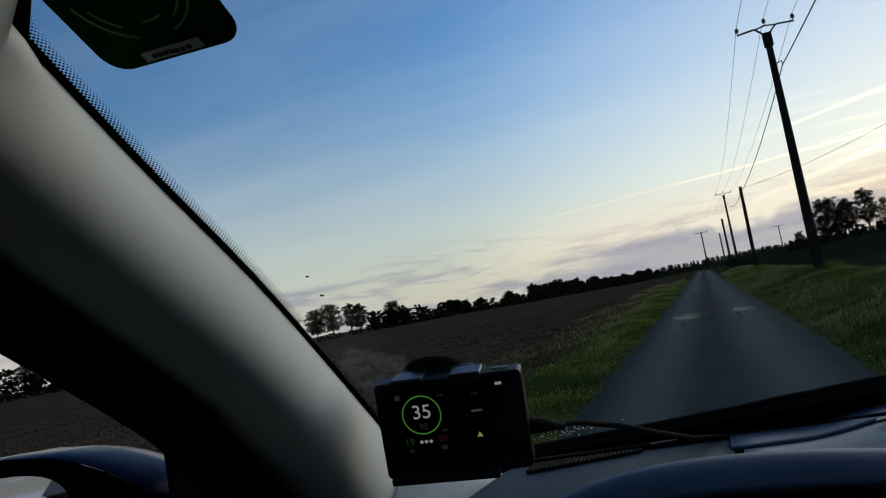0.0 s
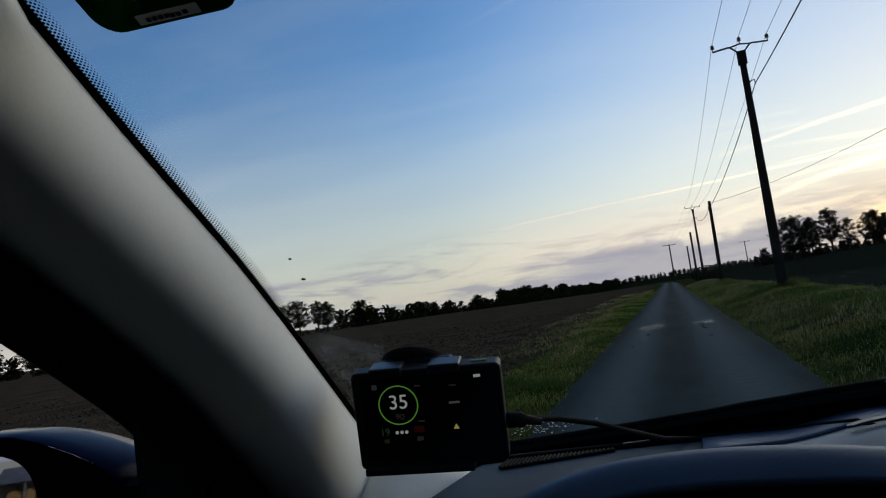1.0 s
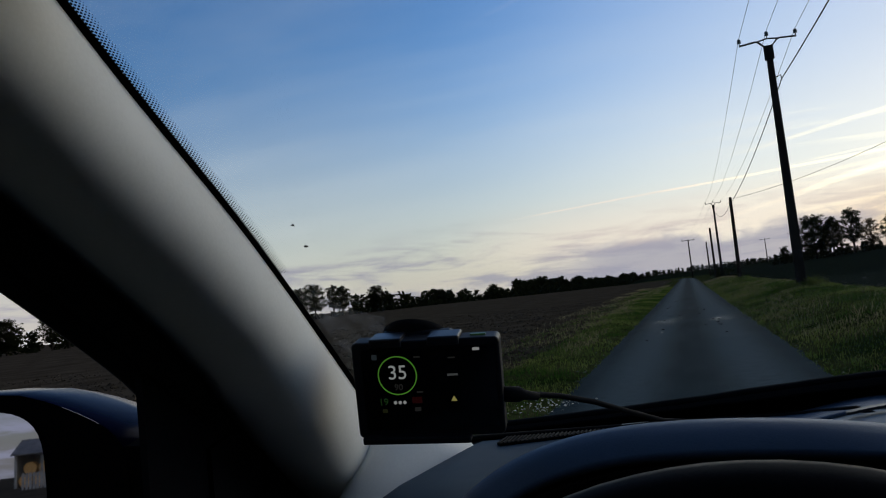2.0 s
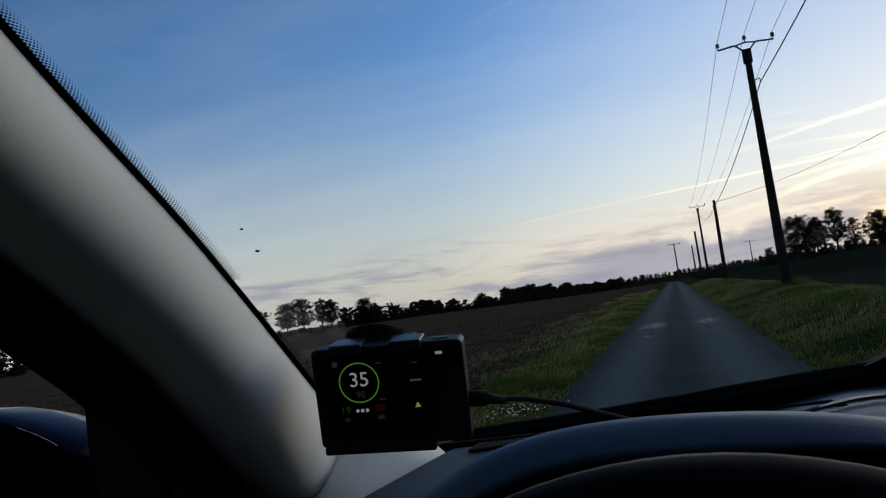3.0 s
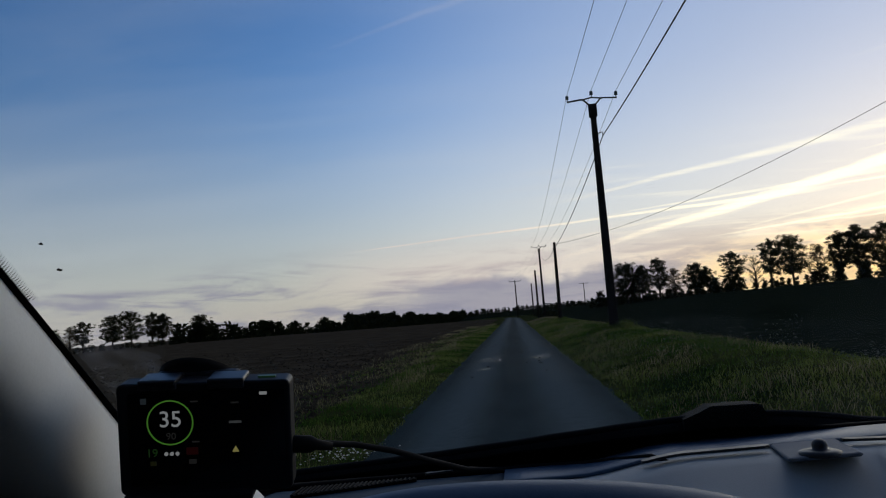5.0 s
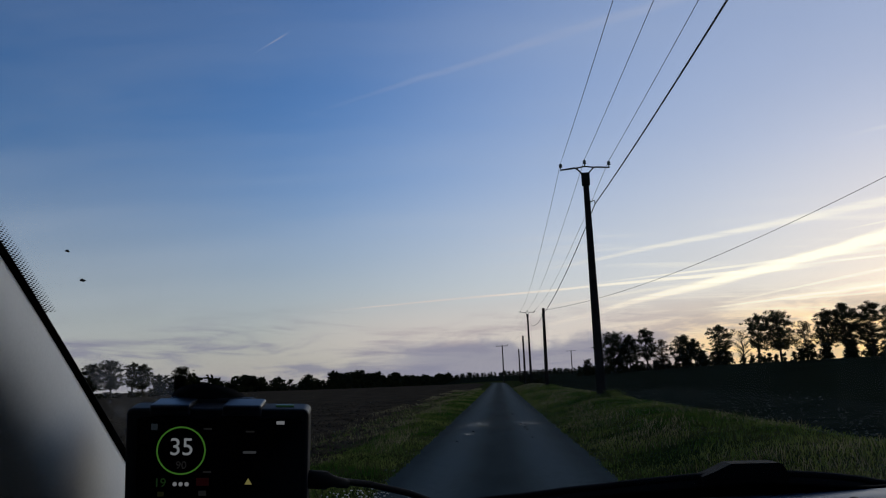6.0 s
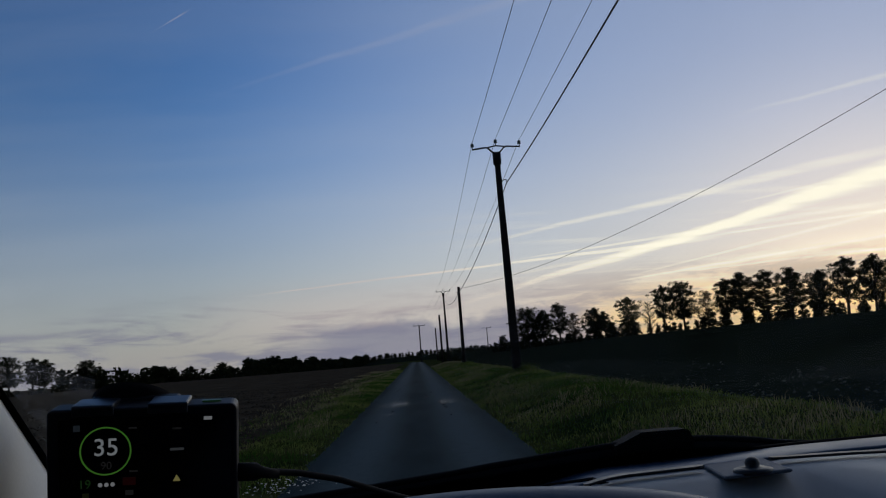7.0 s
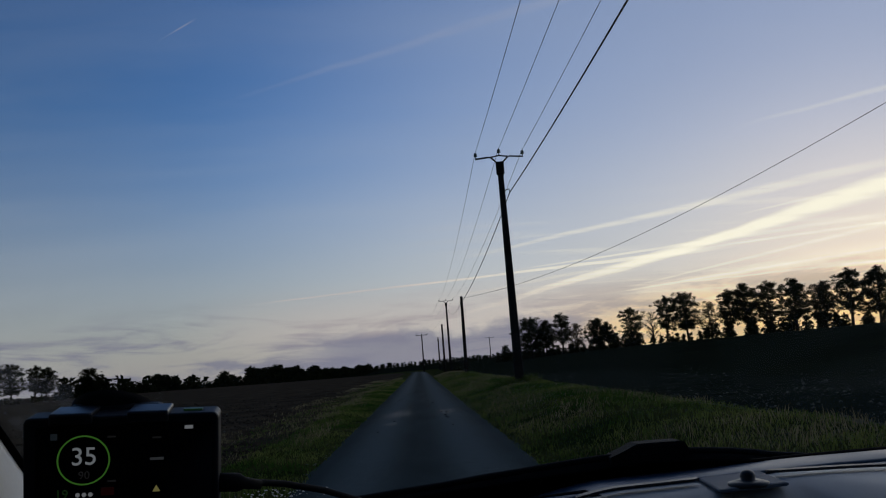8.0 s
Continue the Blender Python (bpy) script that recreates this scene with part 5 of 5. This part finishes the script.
def build_barn():
    ob = thing("hay_barn", "open grey-boarded hay barn with a dark pitched roof", "barn", m=pose(-9.2, -98, height(-9.2, -98), 0, 0, 8))
    for x in (-4.0, -1.4, 1.4, 4.0):
        part("post", box((x, 3.4, 1.8), (0.22, 0.22, 3.6), bevel=0.02), M["boards"], ob)
    part("back_wall", box((0, -3.4, 1.8), (8.2, 0.12, 3.6)), M["boards"], ob)
    for s in (-1, 1):
        part("side_wall", box((s * 4.1, 0, 1.8), (0.12, 6.8, 3.6)), M["boards"], ob)
        part("roof_slope", box((0, s * 1.95, 4.35), (8.8, 4.5, 0.12), Matrix.Rotation(radians(-s * 22), 4, "X")), M["roof_tile"], ob)
    bale = thing("hay_bale", "round golden hay bale in the barn", "hay bale", "hay bales")
    part("roll", tube([(0, 0.62, 0), (0, 0.55, 0), (0, -0.55, 0), (0, -0.62, 0)], [0.62, 0.70, 0.70, 0.62], 18), M["hay"], bale, smooth=False)
    z0 = height(-9.2, -98)
    for i in range(5):
        for j in range(2):
            copy_thing(bale, pose(-9.2, -98, z0, 0, 0, 8) @ pose(-3.3 + 1.5 * i + (0.5 if j else 0), 2.0, 0.70 + 1.32 * j, 0, 0, 0))
    bpy.data.objects.remove(bale.children[0]), bpy.data.objects.remove(bale)
    fence = thing("board_fence", "weathered grey board fence in front of the barn", "fence", m=pose(-6.8, -80, height(-6.8, -80)))
    for i in range(24):
        part("board", box((-4.2 + 0.30 * i, 0, 0.75), (0.22, 0.03, 1.5)), M["boards"], fence)
    for z in (0.4, 1.2):
        part("rail", box((-0.75, -0.05, z), (7.2, 0.05, 0.10)), M["boards"], fence)
    t = build_tree("tree", 21, 7.0, 1.8, 0.22, 16, 14, M["leaf_dry"], "thin half-bare tree beside the barn", True)
    t.matrix_basis = pose(-6.9, -88, height(-6.9, -88))


build_barn()

# ---- wet patches, clods and stones ----


def build_patches():
    rng = random.Random(5)
    for x, y, rx, ry in ((-0.66, 21.0, 0.55, 1.7), (0.66, 20.6, 0.46, 1.4), (-0.75, 17.4, 0.2, 0.6)):
        verts = [(0.0, 0.0, 0.0)]
        for j in range(36):
            a = 2 * math.pi * j / 36
            verts.append((math.cos(a), math.sin(a), -0.004))
        me = from_arrays("puddle", verts, [(0, q + 1, (q + 1) % 36 + 1) for q in range(36)])
        ob = link_mesh("puddle", me, M["water"])
        ob.matrix_basis = pose(x, y, 0.012) @ Matrix.Diagonal((rx, ry, 1, 1))
        tagged(ob, "shallow wet patch on the asphalt reflecting the sky", "puddle", "puddles")
    for i in range(26):
        x, y = rng.choice((0.30, 0.45, 0.2, -0.6)) + rng.gauss(0, 0.22), rng.uniform(14, 36)
        r = rng.uniform(0.02, 0.05)
        bm = bmesh.new()
        bmesh.ops.create_icosphere(bm, subdivisions=1, radius=r)
        for v in bm.verts:
            v.co = Vector((v.co.x * rng.uniform(0.8, 1.5), v.co.y * rng.uniform(0.8, 1.8), v.co.z * 0.45))
        ob = link_mesh("mud_clod", bm, M["mud"])
        ob.location = (x, y, 0.012)
        tagged(ob, "dark clod of dried mud on the asphalt", "mud", "mud clods")


M["mud"] = material("mud", (0.014, 0.011, 0.009), (0.03, 0.024, 0.019), 8, 0.95, 40, 0.4)
def damp():
    m = bpy.data.materials.new("damp_patch")
    m.use_nodes = True
    k = Nodes(m.node_tree)
    obj = k.n("ShaderNodeTexCoord").outputs["Object"]
    away = k.n("ShaderNodeVectorMath", "LENGTH")
    k.put(away.inputs[0], obj)
    rim = k.math("ADD", away.outputs["Value"], k.math("MULTIPLY", k.noise(obj, 2.2, 6, 0.65), 0.9))
    f = k.math("MULTIPLY", k.ramp(rim, 1.45, 0.45), 0.15)
    a, b, mx = k.n("ShaderNodeBsdfTransparent"), k.n("ShaderNodeBsdfPrincipled"), k.n("ShaderNodeMixShader")
    k.put(b.inputs["Base Color"], (0.05, 0.06, 0.06)), k.put(b.inputs["Roughness"], 0.35), k.put(b.inputs["Specular IOR Level"], 0.5)
    k.put(mx.inputs[0], f)
    k.t.links.new(a.outputs[0], mx.inputs[1]), k.t.links.new(b.outputs[0], mx.inputs[2])
    k.t.links.new(mx.outputs[0], k.n("ShaderNodeOutputMaterial").inputs[0])
    return m


M["water"] = damp()
build_patches()


def scatter_lumps(name, count, where, size, mat, label, category, seed):
    """Many small uneven lumps in one mesh."""
    rng = random.Random(seed)
    shape = [(1, 0, 0), (0, 1, 0), (-1, 0, 0), (0, -1, 0), (0, 0, 0.75), (0, 0, -0.4), (0.6, 0.6, 0.35), (-0.6, -0.6, 0.4)]
    tris = [(0, 6, 4), (6, 1, 4), (1, 2, 4), (2, 7, 4), (7, 3, 4), (3, 0, 4), (0, 1, 6), (2, 3, 7), (0, 3, 5), (3, 2, 5), (2, 1, 5), (1, 0, 5)]
    verts, faces = [], []
    for _ in range(count):
        x, y = where(rng)
        s = size * rng.uniform(0.45, 1.0) * (1.6 if rng.random() < 0.08 else 1.0)
        z, a = height(x, y), rng.uniform(0, 6.28)
        c, d = math.cos(a), math.sin(a)
        n = len(verts)
        for px, py, pz in shape:
            px, py, pz = px * s * rng.uniform(0.7, 1.2), py * s * rng.uniform(0.6, 1.1), pz * s * rng.uniform(0.7, 1.1)
            verts.append((x + px * c - py * d, y + px * d + py * c, z + pz))
        faces += [tuple(n + q for q in t) for t in tris]
    ob = link_mesh(name, from_arrays(name, verts, faces), mat)
    tagged(ob, label, category, kind="stuff")


def near(lo, hi):
    return lambda rng: lo + (hi - lo) * rng.random() ** 2


far_y, left_u, right_u = near(6, 55), near(-3.0, -26), near(4.5, 12)
scatter_lumps("field_stones", 1500, lambda r: (right_u(r), far_y(r)), 0.045, M["stone"], "pale flints and stubble strewn over the dark field", "stones", 31)
scatter_lumps("soil_clods", 6500, lambda r: (left_u(r), far_y(r)), 0.075, M["soil"], "brown clods of ploughed soil", "soil", 32)
scatter_lumps("soil_stones", 500, lambda r: (left_u(r), far_y(r)), 0.035, M["stone"], "pale pebbles in the ploughed soil", "stones", 33)
scatter_lumps("verge_gravel", 500, lambda r: (r.choice((-1.62, 1.42)) + r.gauss(0, 0.10), far_y(r)), 0.022, M["stone"], "loose gravel along the crumbling edge of the asphalt", "gravel", 34)

# ---- grass ----


def grass(name, count, where, tall, wide, mat, label, seed, patchy=False):
    """Bent blades, each of two joints, in one mesh."""
    rng = random.Random(seed)
    verts, faces = [], []
    for _ in range(count):
        x, y = where(rng)
        if patchy and noise.noise((x * 0.7, y * 0.32, 7.0)) < rng.uniform(-0.15, 0.25):
            continue
        d = max(1.0, y / 14)
        clump = 0.55 + 0.9 * max(0.0, noise.noise((x * 1.3, y * 1.3, seed)) + 0.35)
        h = tall * rng.uniform(0.45, 1.1) * clump
        w = wide * rng.uniform(0.6, 1.2) * d
        a, lean = rng.uniform(0, 6.28), rng.uniform(0.2, 1.15) * h
        b = rng.uniform(0, 6.28)
        z = height(x, y) - 0.01
        wx, wy, lx, ly = math.cos(a) * w, math.sin(a) * w, math.cos(b) * lean, math.sin(b) * lean
        n = len(verts)
        verts += [(x - wx, y - wy, z), (x + wx, y + wy, z), (x + wx * 0.7 + lx * 0.35, y + wy * 0.7 + ly * 0.35, z + h * 0.6),
                  (x - wx * 0.7 + lx * 0.35, y - wy * 0.7 + ly * 0.35, z + h * 0.6), (x + lx, y + ly, z + h * (1 - 0.35 * lean / h))]
        faces += [(n, n + 1, n + 2, n + 3), (n + 3, n + 2, n + 4)]
    ob = link_mesh(name, from_arrays(name, verts, faces), mat)
    tagged(ob, label, "grass", kind="stuff")


def verge(lo, hi, y0, y1):
    def pick(rng):
        while True:
            y = y0 + (y1 - y0) * rng.random() ** 1.7
            u = rng.uniform(lo, hi)
            edge = min(u - lo, hi - u)
            if edge > 0.35 or rng.random() < 0.25 + 2 * edge or noise.noise((u * 2, y * 0.7, 4.0)) > 0.1:
                return u + lane_x(y), y
    return pick


grass("grass", 26000, verge(-3.25, -1.50, 3, 80), 0.11, 0.006, M["grass"], "rough green grass on the verge", 41)
grass("grass", 42000, verge(1.30, 4.75, 3, 80), 0.12, 0.006, M["grass"], "rough green grass on the bank", 42)
grass("dry_grass", 22000, verge(1.45, 4.75, 3, 90), 0.17, 0.0045, M["straw"], "tall dry straw-coloured grass on the bank", 43, True)
grass("dry_grass", 9000, verge(-3.3, -2.0, 5, 90), 0.20, 0.0035, M["straw"], "dry grass at the edge of the field", 44, True)
grass("dry_grass", 12000, verge(-5.6, -2.9, 4, 90), 0.13, 0.0045, M["straw"], "thin weeds and dry stems straying into the field", 48, True)
grass("grass", 9000, verge(-4.6, -2.9, 4, 80), 0.08, 0.006, M["grass"], "sparse grass straying into the field", 49)
for px, py in ((3.7, 28.9), (3.4, 56.4)):
    grass("grass_tuft", 900, lambda r: (px + r.gauss(0, 0.32), py + r.gauss(0, 0.32)), 0.42, 0.006, M["grass"], "tall unmown grass round the foot of a pole", 45 + int(px))
